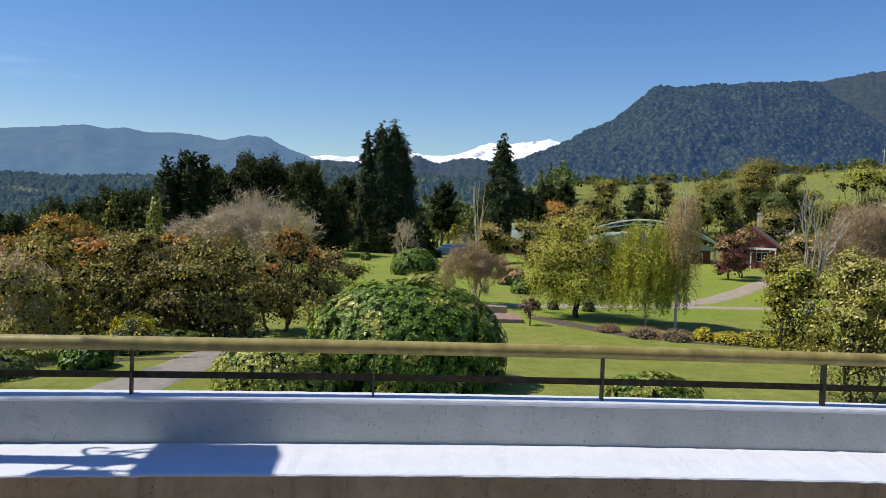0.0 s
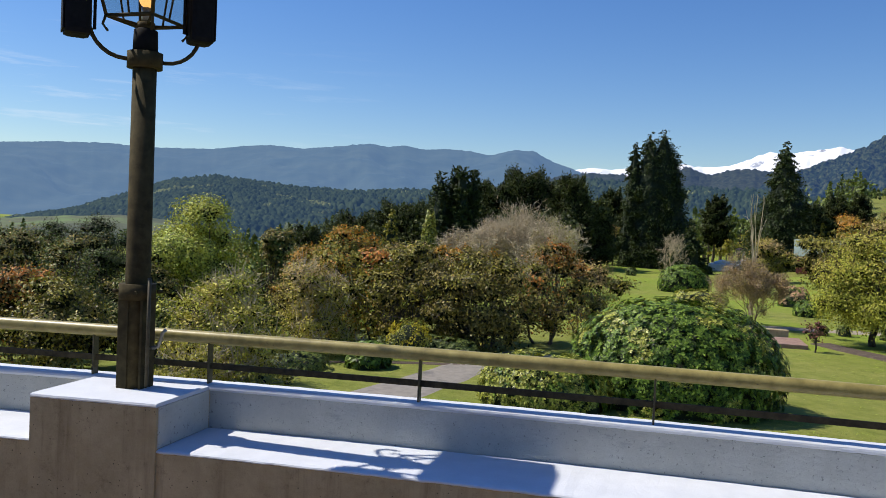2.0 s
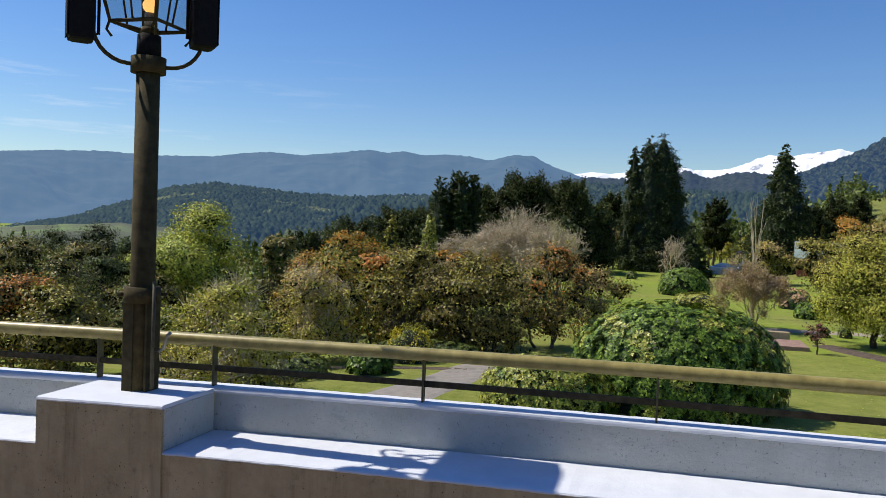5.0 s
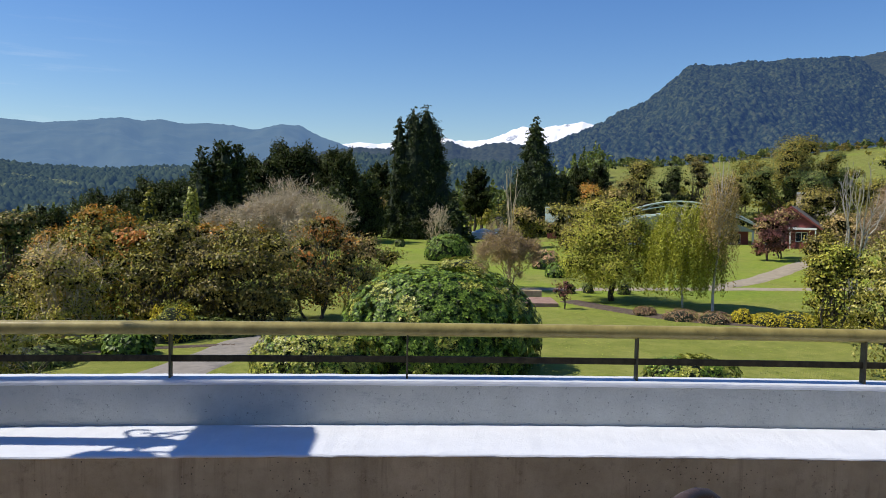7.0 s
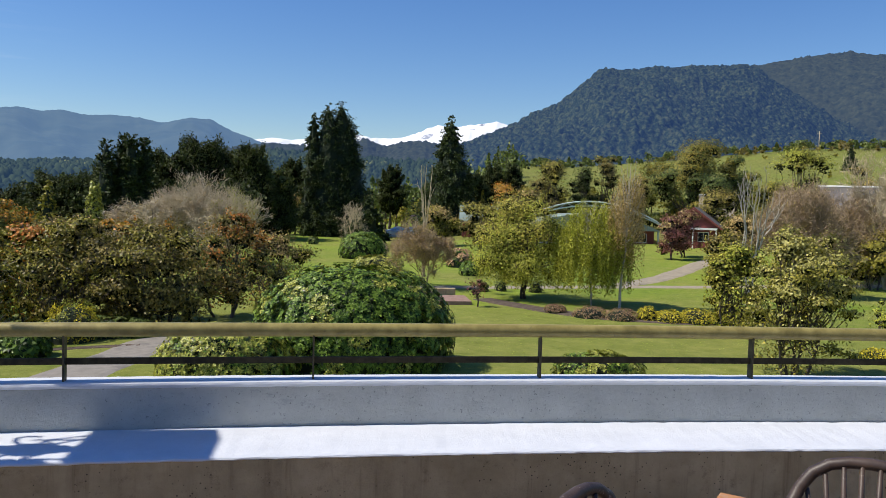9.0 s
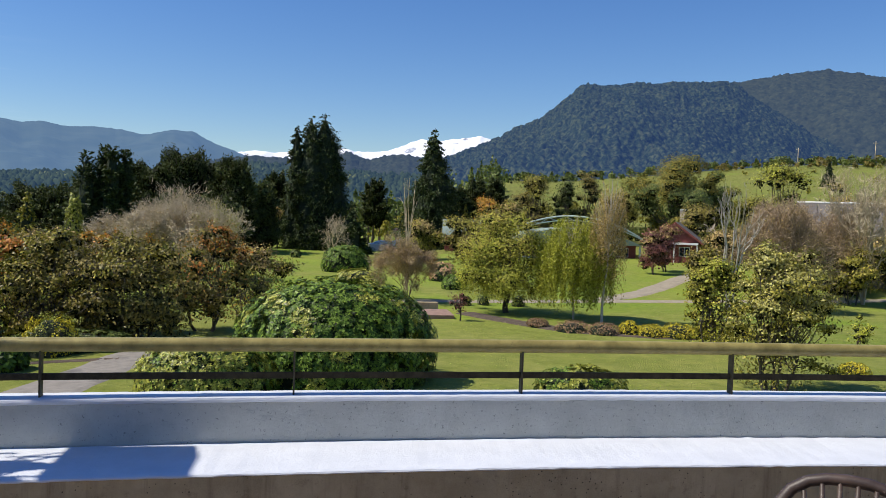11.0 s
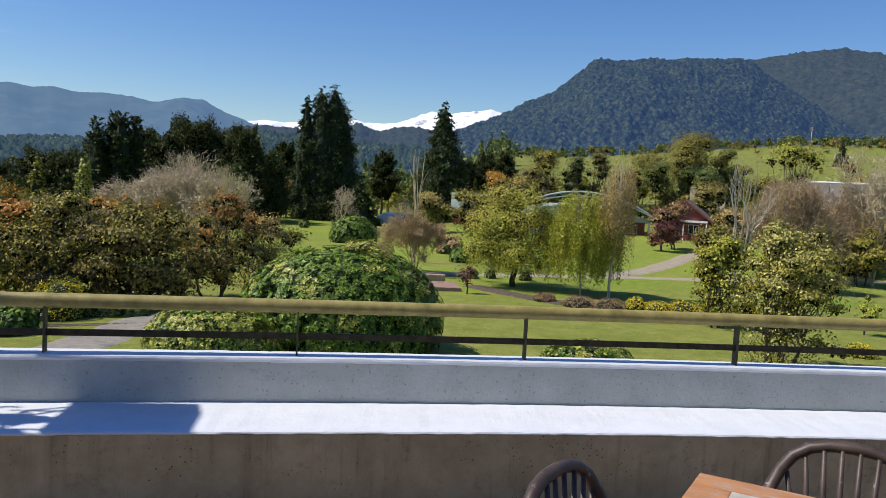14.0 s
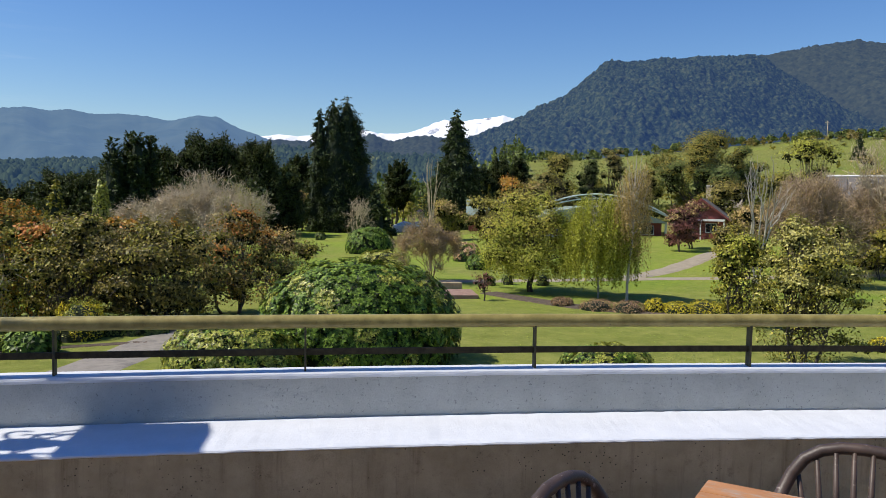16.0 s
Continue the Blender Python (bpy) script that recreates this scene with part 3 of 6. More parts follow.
M_GLASS, gn, gl, gp = nodes_of("lantern_glass")
gp.inputs["Transmission Weight"].default_value, gp.inputs["Roughness"].default_value, gp.inputs["IOR"].default_value = 1.0, 0.08, 1.02
gp.inputs["Base Color"].default_value = (0.74, 0.78, 0.78, 1)
M_BULB, bn, bl, bp = nodes_of("lit_bulb")
bp.inputs["Base Color"].default_value = (0.8, 0.55, 0.25, 1)
bp.inputs["Emission Color"].default_value, bp.inputs["Emission Strength"].default_value = (1.0, 0.50, 0.13, 1), 1.25
M_PIPE = surface("galvanised_pipe", (0.20, 0.20, 0.17), (0.38, 0.37, 0.32), 15.0, 0.45, 0.2, 0.002, metal=0.6)


def street_lamp():
    ob = root("street_lamp", -3.010, 3.895, 0.630, "dark olive iron lamp post with a lantern on the pedestal", "street lamp")
    part("pole", tube([(0, 0, 0.0), (0, 0, 0.5), (0.0, 0, 1.93)], [0.072, 0.070, 0.066], 20), M_POLE, ob, "round olive pole with peeling paint")
    for sx in (-1, 1):
        bm = boxed(sx * 0.074 - 0.008, sx * 0.074 + 0.008, -0.062, 0.062, 0.0, 0.53, bevel=0.003)
        part("base_plate", bm, M_POLE, ob)
    part("base_plate", boxed(-0.066, 0.0, -0.080, -0.066, 0.0, 0.53, bevel=0.003), M_POLE, ob)
    bm = tube([(0, 0, 0.51), (0, 0, 0.60)], 0.102, 24)
    part("lower_collar", bm, M_POLE, ob, "bolted iron clamp with flaking paint")
    for a in (-150, -60, 30, 120):
        c, s = math.cos(radians(a)), math.sin(radians(a))
        part("bolt", tube([(0.105 * c, 0.105 * s, 0.555), (0.135 * c, 0.135 * s, 0.555)], 0.012, 6), M_POLE, ob)
    part("rod", tube([(0.115, -0.05, 0.02), (0.115, -0.05, 0.64)], 0.011, 8), M_POST, ob, "thin dark iron rod")
    hook = [(0.10, 0.0, 0.235), (0.125, 0.0, 0.235), (0.15, 0.0, 0.25), (0.165, 0.0, 0.285), (0.175, 0.0, 0.325), (0.195, 0.0, 0.345)]
    part("pipe", tube(hook, 0.010, 10), M_PIPE, ob, "bent grey conduit pipe")
    part("upper_collar", tube([(0, 0, 1.835), (0, 0, 1.925)], 0.098, 24), M_POLE, ob, "iron clamp holding four curved arms")
    part("pole_cap", tube([(0, 0, 1.92), (0, 0, 2.05), (0, 0, 2.07)], [0.070, 0.066, 0.03], 20), M_BLACK, ob)
    turn = 0.0
    rot = Matrix.Rotation(radians(turn), 4, "Z")
    for k in range(1, 4):
        pts = []
        for i in range(9):
            a = radians(-90 + 105 * i / 8)
            pts.append((0.09 + 0.02 + 0.19 * math.cos(a), 0, 2.07 + 0.19 * math.sin(a)))
        pts = [(0.08, 0, 1.88)] + pts
        part("arm", tube(pts, 0.012, 8), M_POLE, ob, "thin curved iron arm", Matrix.Rotation(radians(turn - 45 + 90 * k), 4, "Z"))
    # lantern: glass widening upwards inside an iron frame under a broad cap
    low, high, z0, z1 = 0.150, 0.240, 2.105, 2.56
    lantern = part("lantern", tube([(0, 0, z0 - 0.05), (0, 0, z0 - 0.01)], 0.05, 12), M_POLE, ob, "square iron-framed glass lantern", rot)
    corners = ((-1, -1), (1, -1), (1, 1), (-1, 1))
    for (ax, ay), (bx, by) in zip(corners, corners[1:] + corners[:1]):
        part("frame_bar", tube([(ax * low, ay * low, z0), (ax * high, ay * high, z1)], 0.011, 6), M_POLE, lantern)
        part("frame_bar", tube([(ax * low, ay * low, z0), (bx * low, by * low, z0)], 0.011, 6), M_POLE, lantern)
        part("frame_bar", tube([(ax * high, ay * high, z1), (bx * high, by * high, z1)], 0.011, 6), M_POLE, lantern)
        part("strut", tube([(0, 0, z0 - 0.03), (ax * low, ay * low, z0)], 0.008, 6), M_POLE, lantern)
        mx, my = (ax + bx) / 2, (ay + by) / 2
        part("frame_bar", tube([(mx * low, my * low, z0), (mx * high, my * high, z1)], 0.006, 6), M_POLE, lantern)
        g = bmesh.new()
        q = [(ax * low, ay * low, z0), (bx * low, by * low, z0), (bx * high, by * high, z1), (ax * high, ay * high, z1)]
        c = Vector((0, 0, (z0 + z1) / 2))
        vs = [g.verts.new(Vector(p)) for p in q] + [g.verts.new(Vector((p[0] * 0.985, p[1] * 0.985, p[2]))) for p in q]
        for f in ((0, 1, 2, 3), (7, 6, 5, 4), (0, 4, 5, 1), (1, 5, 6, 2), (2, 6, 7, 3), (3, 7, 4, 0)):
            g.faces.new([vs[i] for i in f])
        pane = part("pane", g, M_GLASS, lantern, "clear lantern glass")
        pane.visible_shadow = False
    for ax, ay in corners:
        part("hook", tube([(ax * low, ay * low, z0 + 0.01), (ax * (low + 0.012), ay * (low + 0.012), z0 - 0.05), (ax * (low - 0.008), ay * (low - 0.008), z0 - 0.085)], 0.008, 6), M_POLE, lantern)
    # added roof, out of view: sized to throw the solid shadow on the ledge
    cap = bmesh.new()
    bmesh.ops.create_cone(cap, cap_ends=True, segments=4, radius1=0.45, radius2=0.20, depth=0.30, matrix=Matrix.Translation((0, 0, z1 + 0.16)) @ Matrix.Rotation(radians(45), 4, "Z"))
    part("roof", cap, M_POLE, ob, "unseen pyramidal lantern roof, sized to cast the ledge shadow", rot)
    part("socket", tube([(0, 0, z0), (0, 0, z0 + 0.075)], 0.028, 12), M_PIPE, ob)
    bulb = bmesh.new()
    bmesh.ops.create_uvsphere(bulb, u_segments=16, v_segments=10, radius=0.042, matrix=Matrix.Translation((0, 0, z0 + 0.118)))
    for f in bulb.faces:
        f.smooth = True
    part("bulb", bulb, M_BULB, ob, "lit warm light bulb")
    return ob


street_lamp()


def loudspeaker(x, y, z, rz):
    ob = root("loudspeaker", x, y, z, "black plastic loudspeaker hung beside the lantern", "loudspeaker", "speakers on the lamp", rz)
    part("body", boxed(-0.088, 0.088, -0.062, 0.078, 0.0, 0.42, bevel=0.03), M_BLACK, ob)
    part("grille", boxed(-0.078, 0.078, -0.068, -0.060, 0.02, 0.40, bevel=0.003), M_BLACK, ob, "dark speaker grille")
    part("bracket", tube([(0, 0.075, 0.05), (0, 0.098, 0.05), (0, 0.098, 0.30), (0, 0.075, 0.30)], 0.01, 6), M_BLACK, ob)
    return ob


loudspeaker(-3.275, 3.64, 2.60, -45)
loudspeaker(-2.775, 4.09, 2.64, 135)

# ---- terrace furniture ----
M_DARKWOOD = surface("worn_dark_wood", (0.035, 0.022, 0.016), (0.085, 0.055, 0.04), 12.0, 0.5, 0.3, 0.002, stain=(0.40, 0.34, 0.29), stain_scale=30.0, stain_from=0.60)
M_TABLEWOOD = surface("orange_table_wood", (0.33, 0.14, 0.045), (0.50, 0.24, 0.09), 5.0, 0.5, 0.4, 0.002, stain=(0.36, 0.30, 0.24), stain_scale=9.0, stain_from=0.53, stretch=(1, 3, 1))
M_STRIP = surface("worn_grey_strip", (0.30, 0.27, 0.22), (0.48, 0.44, 0.37), 18.0, 0.7, 0.4, 0.002)
M_INLAY = surface("cream_inlay", (0.58, 0.42, 0.27), (0.72, 0.57, 0.40), 9.0, 0.4, 0.1, 0.001, stain=(0.52, 0.26, 0.16), stain_scale=14.0, stain_from=0.60)


def table():
    ang = -37.0
    ob = root("dining_table", 1.26, 2.26, FLOOR_Z, "wooden table with an orange frame round a cream inlay", "table", rz=ang)
    w, d = 0.95, 0.95
    for x0, x1, y0, y1 in ((0, w, -0.115, 0), (0, w, -d, -d + 0.115), (0, 0.115, -d + 0.117, -0.117), (w - 0.115, w, -d + 0.117, -0.117)):
        part("frame_board", boxed(x0, x1, y0, y1, 0.69, 0.725, bevel=0.005), M_TABLEWOOD, ob, "orange varnished board with a worn edge")
    part("border", boxed(0.116, w - 0.116, -d + 0.118, -0.118, 0.688, 0.7265, bevel=0.001), M_STRIP, ob, "grey worn border strip")
    part("inlay", boxed(0.160, w - 0.160, -d + 0.16, -0.16, 0.69, 0.7285), M_INLAY, ob, "cream printed panel with a faded reddish ornament")
    for a, b, c, e in ((0.20, w - 0.20, -0.212, -0.206), (0.20, w - 0.20, -d + 0.206, -d + 0.212), (0.20, 0.206, -d + 0.214, -0.214), (w - 0.206, w - 0.20, -d + 0.214, -0.214)):
        part("ornament_line", boxed(a, b, c, e, 0.7288, 0.7300), M_TABLEWOOD, ob)
    for x in (0.06, w - 0.06):
        for y in (-0.06, -d + 0.06):
            part("leg", tube([(x, y, 0.0), (x, y, 0.4), (x, y, 0.69)], [0.024, 0.032, 0.036], 10), M_TABLEWOOD, ob)
    for y0, y1, x0, x1 in ((-0.075, -0.05, 0.1, w - 0.1), (-d + 0.05, -d + 0.075, 0.1, w - 0.1)):
        part("apron", boxed(x0, x1, y0, y1, 0.60, 0.688), M_TABLEWOOD, ob)
    ob.scale = (1, 1, 1.069)
    return ob


table()


def windsor_chair(x, y, rz):
    """Faces its own +y; the bow stands at its back."""
    ob = root("windsor_chair", x, y, FLOOR_Z, "dark brown bow-back wooden armchair with chipped paint", "chair", "chairs round the table", rz)
    seat = bmesh.new()
    n = 28
    ring = []
    for k in range(n):
        a = 2 * math.pi * k / n
        c, s = math.cos(a), math.sin(a)
        ring.append((0.235 * math.copysign(abs(c) ** 0.75, c), 0.23 * math.copysign(abs(s) ** 0.75, s)))
    rings = []
    for z, f in ((0.40, 0.90), (0.415, 0.98), (0.435, 1.0), (0.445, 0.97), (0.435, 0.5)):
        rings.append([seat.verts.new((px * f, py * f + 0.02, z)) for px, py in ring])
    for a, b in zip(rings, rings[1:]):
        for k in range(n):
            seat.faces.new((a[k], a[(k + 1) % n], b[(k + 1) % n], b[k])).smooth = True
    seat.faces.new(rings[0][::-1])
    seat.faces.new(rings[-1])
    part("seat", seat, M_DARKWOOD, ob, "saddled wooden seat")
    half = [(0.285, 0.20, 0.615), (0.285, 0.10, 0.635), (0.278, 0.0, 0.640), (0.265, -0.09, 0.645), (0.250, -0.155, 0.665), (0.232, -0.190, 0.705), (0.210, -0.208, 0.755), (0.175, -0.222, 0.805), (0.125, -0.232, 0.838), (0.065, -0.237, 0.854)]
    line = half + [(0.0, -0.238, 0.858)] + [(-a, b, c) for a, b, c in half[::-1]]
    part("bow", tube(line, [0.022, 0.024] + [0.021] * (len(line) - 4) + [0.024, 0.022], 10), M_DARKWOOD, ob, "bent bow and arms, paint worn to bare wood")
    for k in range(8):
        u = (k - 3.5) / 3.5
        xt = 0.190 * u
        zt = 0.852 - 0.10 * abs(u) ** 2.6
        part("spindle", tube([(0.145 * u, -0.175, 0.435), (0.168 * u, -0.200, 0.62), (xt, -0.228 + 0.02 * abs(u), zt)], [0.009, 0.0110, 0.0075], 8), M_DARKWOOD, ob)
    for sx in (-1, 1):
        for yy, zz in ((0.12, 0.632), (0.0, 0.638)):
            part("arm_support", tube([(sx * 0.205, yy - 0.01, 0.435), (sx * 0.282, yy, zz)], [0.012, 0.009], 8), M_DARKWOOD, ob)
        for sy, fy in ((1, 0.20), (-1, -0.20)):
            part("leg", tube([(sx * 0.16, 0.14 * sy, 0.41), (sx * 0.19, 0.17 * sy, 0.22), (sx * 0.215, fy, 0.0)], [0.014, 0.021, 0.013], 10), M_DARKWOOD, ob)
        part("stretcher", tube([(sx * 0.19, 0.17, 0.20), (sx * 0.19, 0.0, 0.20), (sx * 0.19, -0.17, 0.20)], [0.009, 0.015, 0.009], 8), M_DARKWOOD, ob)
    part("stretcher", tube([(-0.19, 0, 0.20), (0, 0, 0.20), (0.19, 0, 0.20)], [0.009, 0.014, 0.009], 8), M_DARKWOOD, ob)
    ob.scale = (1, 1, 0.975)
    return ob


windsor_chair(1.69, 2.12, 148)
windsor_chair(0.915, 1.935, -134)


# ---- plants ----
def rng_of(seed):
    return np.random.default_rng(seed)


def unit(v):
    return v / (np.linalg.norm(v, axis=-1, keepdims=True) + 1e-9)


def leaves(name, c, size, material, rng, out=None, along=None, aspect=0.55, keep=0.6):
    """One four-cornered blade for each place in c. out: the way its face leans; along: the way it points."""
    n = len(c)
    rnd = unit(rng.normal(size=(n, 3)))
    nor = rnd if out is None else unit(out * keep + rnd * (1 - keep))
    if along is None:
        along = unit(rng.normal(size=(n, 3)))
    u = unit(along - nor * np.sum(along * nor, -1, keepdims=True))
    w = np.cross(nor, u)
    s = (np.broadcast_to(size, (n,)) * rng.uniform(0.65, 1.35, n))[:, None]
    v = np.empty((n, 4, 3))
    v[:, 0], v[:, 2] = c - u * s * 0.5, c + u * s * 0.5 - nor * s * 0.12
    v[:, 1], v[:, 3] = c + w * s * aspect * 0.5 + u * s * 0.06, c - w * s * aspect * 0.5 + u * s * 0.06
    return mesh_of(name, v.reshape(-1, 3), np.arange(4 * n).reshape(-1, 4), material)


def sticks(name, segs, material, sides=4):
    """Tapered limbs: rows of p0, p1, r0, r1."""
    a = np.array([[*s[0], *s[1], s[2], s[3]] for s in segs], dtype=float)
    p0, p1, r0, r1 = a[:, :3], a[:, 3:6], a[:, 6:7], a[:, 7:8]
    d = unit(p1 - p0)
    ref = np.where(np.abs(d[:, 2:3]) > 0.9, np.array([[1.0, 0, 0]]), np.array([[0, 0, 1.0]]))
    u = unit(np.cross(d, ref))
    w = np.cross(d, u)
    n = len(a)
    v = np.empty((n, 2 * sides, 3))
    for k in range(sides):
        t = 2 * math.pi * k / sides
        o = math.cos(t) * u + math.sin(t) * w
        v[:, k], v[:, sides + k] = p0 + o * r0, p1 + o * r1
    q = np.array([[k, (k + 1) % sides, sides + (k + 1) % sides, sides + k] for k in range(sides)])
    f = (np.arange(n)[:, None, None] * 2 * sides + q[None]).reshape(-1, 4)
    return mesh_of(name, v.reshape(-1, 3), f, material, True)


def limb(segs, p0, p1, r0, r1, rng, bend=0.12, n=4):
    p0, p1 = np.array(p0, float), np.array(p1, float)
    length = np.linalg.norm(p1 - p0)
    last, lr = p0, r0
    for k in range(1, n + 1):
        f = k / n
        q = p0 + (p1 - p0) * f + (rng.normal(size=3) * bend * length * 0.3 * (1 - f) if k < n else 0)
        q = q + np.array([0, 0, -0.10 * length * math.sin(math.pi * f)])
        r = r0 + (r1 - r0) * f
        segs.append((last, q, lr, r))
        last, lr = q, r
    return last


def branching(segs, p, d, length, r, depth, rng, spread=0.55, kids=3, up=0.12, shrink=0.72):
    p1 = p + d * length
    mid = p + d * length * 0.5 + rng.normal(size=3) * length * 0.05
    segs.append((p, mid, r, r * 0.85))
    segs.append((mid, p1, r * 0.85, r * 0.68))
    if depth <= 0:
        return
    for k in range(kids):
        f = rng.uniform(0.45, 1.0) if k else 1.0
        q = p + (p1 - p) * f
        nd = unit(d + rng.normal(size=3) * spread + np.array([0, 0, up]))
        branching(segs, q, nd, length * shrink * rng.uniform(0.75, 1.15), r * 0.62, depth - 1, rng, spread, kids, up, shrink)


def tree_root(name, x, y, label, category="tree", group=""):
    return root(name, x, y, gz(x, y) - 0.03, label, category, group)


def lobes_in(rng, k, w, d, z0, z1, fill=0.75, low=0.0):
    """Places for clumps of a crown, within an egg that is widest at mid-height."""
    t = rng.uniform(0, 1, k)
    a = rng.uniform(0, 2 * np.pi, k)
    rr = np.sqrt(rng.uniform(0, 1, k)) * fill
    wide = np.clip(1 - (2 * (t * (1 - low) + low) - 1) ** 2, 0.05, 1) ** 0.36
    return np.stack([rr * np.cos(a) * w / 2 * wide, rr * np.sin(a) * d / 2 * wide, z0 + (z1 - z0) * t], -1)


def broad_tree(name, label, x, y, h, w, leaf, n=5000, size=0.22, seed=1, base=0.25, lobes=26, lobe=0.30, bark=None, stems=1, second=None, share=0.3, lean=0.0, droop=0.0, category="tree", flat=0.8, twigs=0.0, depth=1.0, group="", billow=False, inner=0.12):
    """A leafy tree or tall shrub: stems, limbs out to each clump, and loose clumps of leaves."""
    rng = rng_of(seed)
    ob = tree_root(name, x, y, label, category, group)
    n, lobes, lobe, size, w = int(n * 1.2), int(lobes * 1.9), lobe * 0.98, size * 1.0, w * 1.06
    if math.hypot(x, y) > 70:
        n, size, lobe = int(n * 1.35), size * 0.92, lobe * 1.3
    rl = lobe * w / 2
    mains = max(8, lobes // 4)
    big = lobes_in(rng, mains, w * 0.80, w * 0.80 * depth, h * base + 0.10 * h, h * 0.90, 0.98, 0.12)
    big[0] = (rng.normal() * 0.08 * w, 0, h * 0.93)
    c = big[rng.integers(0, mains, lobes)] + rng.normal(size=(lobes, 3)) * np.array([0.09 * w, 0.09 * w, 0.075 * h])
    c[:mains] = big
    c[:, 2] = np.clip(c[:, 2], h * base + 0.25 * rl, h - 0.45 * rl)
    c[:, 0] += lean * c[:, 2]
    rad = rl * rng.uniform(0.65, 1.2, lobes)
    segs = []
    forks = []
    for s in range(stems):
        o = np.array([rng.normal() * 0.06 * w, rng.normal() * 0.06 * w, 0]) if stems > 1 else np.zeros(3)
        r = 0.022 * h / math.sqrt(stems) + 0.02
        top = np.array([o[0] * 2.2 + lean * h * 0.5, o[1] * 2.2, h * (base + 0.28)])
        limb(segs, o, top, r, r * 0.55, rng, 0.1, 5)
        forks.append((o, top, r))
    for i in range(lobes):
        o, top, r = forks[i % stems]
        f = rng.uniform(0.45, 1.0)
        p = o + (top - o) * f
        e = limb(segs, p, c[i], r * 0.42, r * 0.12, rng, 0.2, 4)
        for k in range(4):
            q = c[i] + rng.normal(size=3) * rad[i] * 0.6
            segs.append((e, q, r * 0.10, r * 0.03))
    for k in range(int(twigs * 300)):
        i = rng.integers(lobes)
        d = unit(rng.normal(size=3) + np.array([0, 0, 0.6]))
        p = c[i] + d * rad[i] * 0.5
        segs.append((p, c[i] + d * rad[i] * rng.uniform(1.05, 1.5), 0.012 * w / 4, 0.003))
    # near-black leaves in each clump stand in for its inner shade
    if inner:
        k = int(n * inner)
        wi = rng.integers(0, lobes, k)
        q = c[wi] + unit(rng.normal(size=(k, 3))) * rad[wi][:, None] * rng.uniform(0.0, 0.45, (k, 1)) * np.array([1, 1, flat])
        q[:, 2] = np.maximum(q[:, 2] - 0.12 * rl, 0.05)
        part("shade_fill", leaves("shade_fill", q, size * 1.5, L_SHADE, rng, None, None, 0.7), L_SHADE, ob, "inner leaves coloured near-black as crown shade")
    part("trunk", sticks("trunk", segs, bark or M_BARK, 5 if math.hypot(x, y) < 40 else 3), bark or M_BARK, ob, "branching trunk")
    which = rng.integers(0, lobes, n)
    d = unit(rng.normal(size=(n, 3)))
    d[:, 2] = np.where(d[:, 2] < -0.35, -d[:, 2] * 0.4, d[:, 2])
    far = math.hypot(x, y) > 50
    rr = rad[which][:, None] * np.abs(rng.normal(*((0.95, 0.09) if billow else (0.78, 0.25) if far else (0.64, 0.38)), (n, 1)))
    p = c[which] + d * rr * np.array([1, 1, flat])
    loose = rng.uniform(size=n) < (0.04 if billow else 0.10 if far else 0.2)
    fill = lobes_in(rng, n, w * 0.86, w * 0.86 * depth, h * base, h * 0.93, 1.0, 0.12)
    fill[:, 0] += lean * fill[:, 2]
    p = np.where(loose[:, None], fill, p)
    if droop:
        p[:, 2] -= droop * rng.uniform(0, 1, n) ** 2 * h * 0.2
    p[:, 2] = np.maximum(p[:, 2], 0.05)
    d = unit(d + 0.9 * unit((p - np.array([0, 0, h * (0.35 + 0.3 * base)])) / np.array([w, w, h])))
    if second is None:
        part("crown", leaves("crown", p, size, leaf, rng, d, None, 0.55, 0.68), leaf, ob, "loose leafy crown")
    else:
        score = c[:, 2] / h + rng.normal(size=lobes) * 0.18
        picked = score > np.quantile(score, 1 - share)
        m = picked[which] & (rng.uniform(size=n) < 0.8)
        part("crown", leaves("crown", p[~m], size, leaf, rng, d[~m], None, 0.55, 0.68), leaf, ob, "loose leafy crown")
        part("turned_leaves", leaves("turned_leaves", p[m], size, second, rng, d[m], None, 0.55, 0.68), second, ob, "leaves of another colour in the upper crown")
    return ob


# core colour: the deep shade inside dense foliage, painted near-black
L_DARKCORE = surface("painted_shade_core", (0.010, 0.018, 0.006), (0.024, 0.036, 0.012), 6.0, 0.95, 0.8, 0.05)


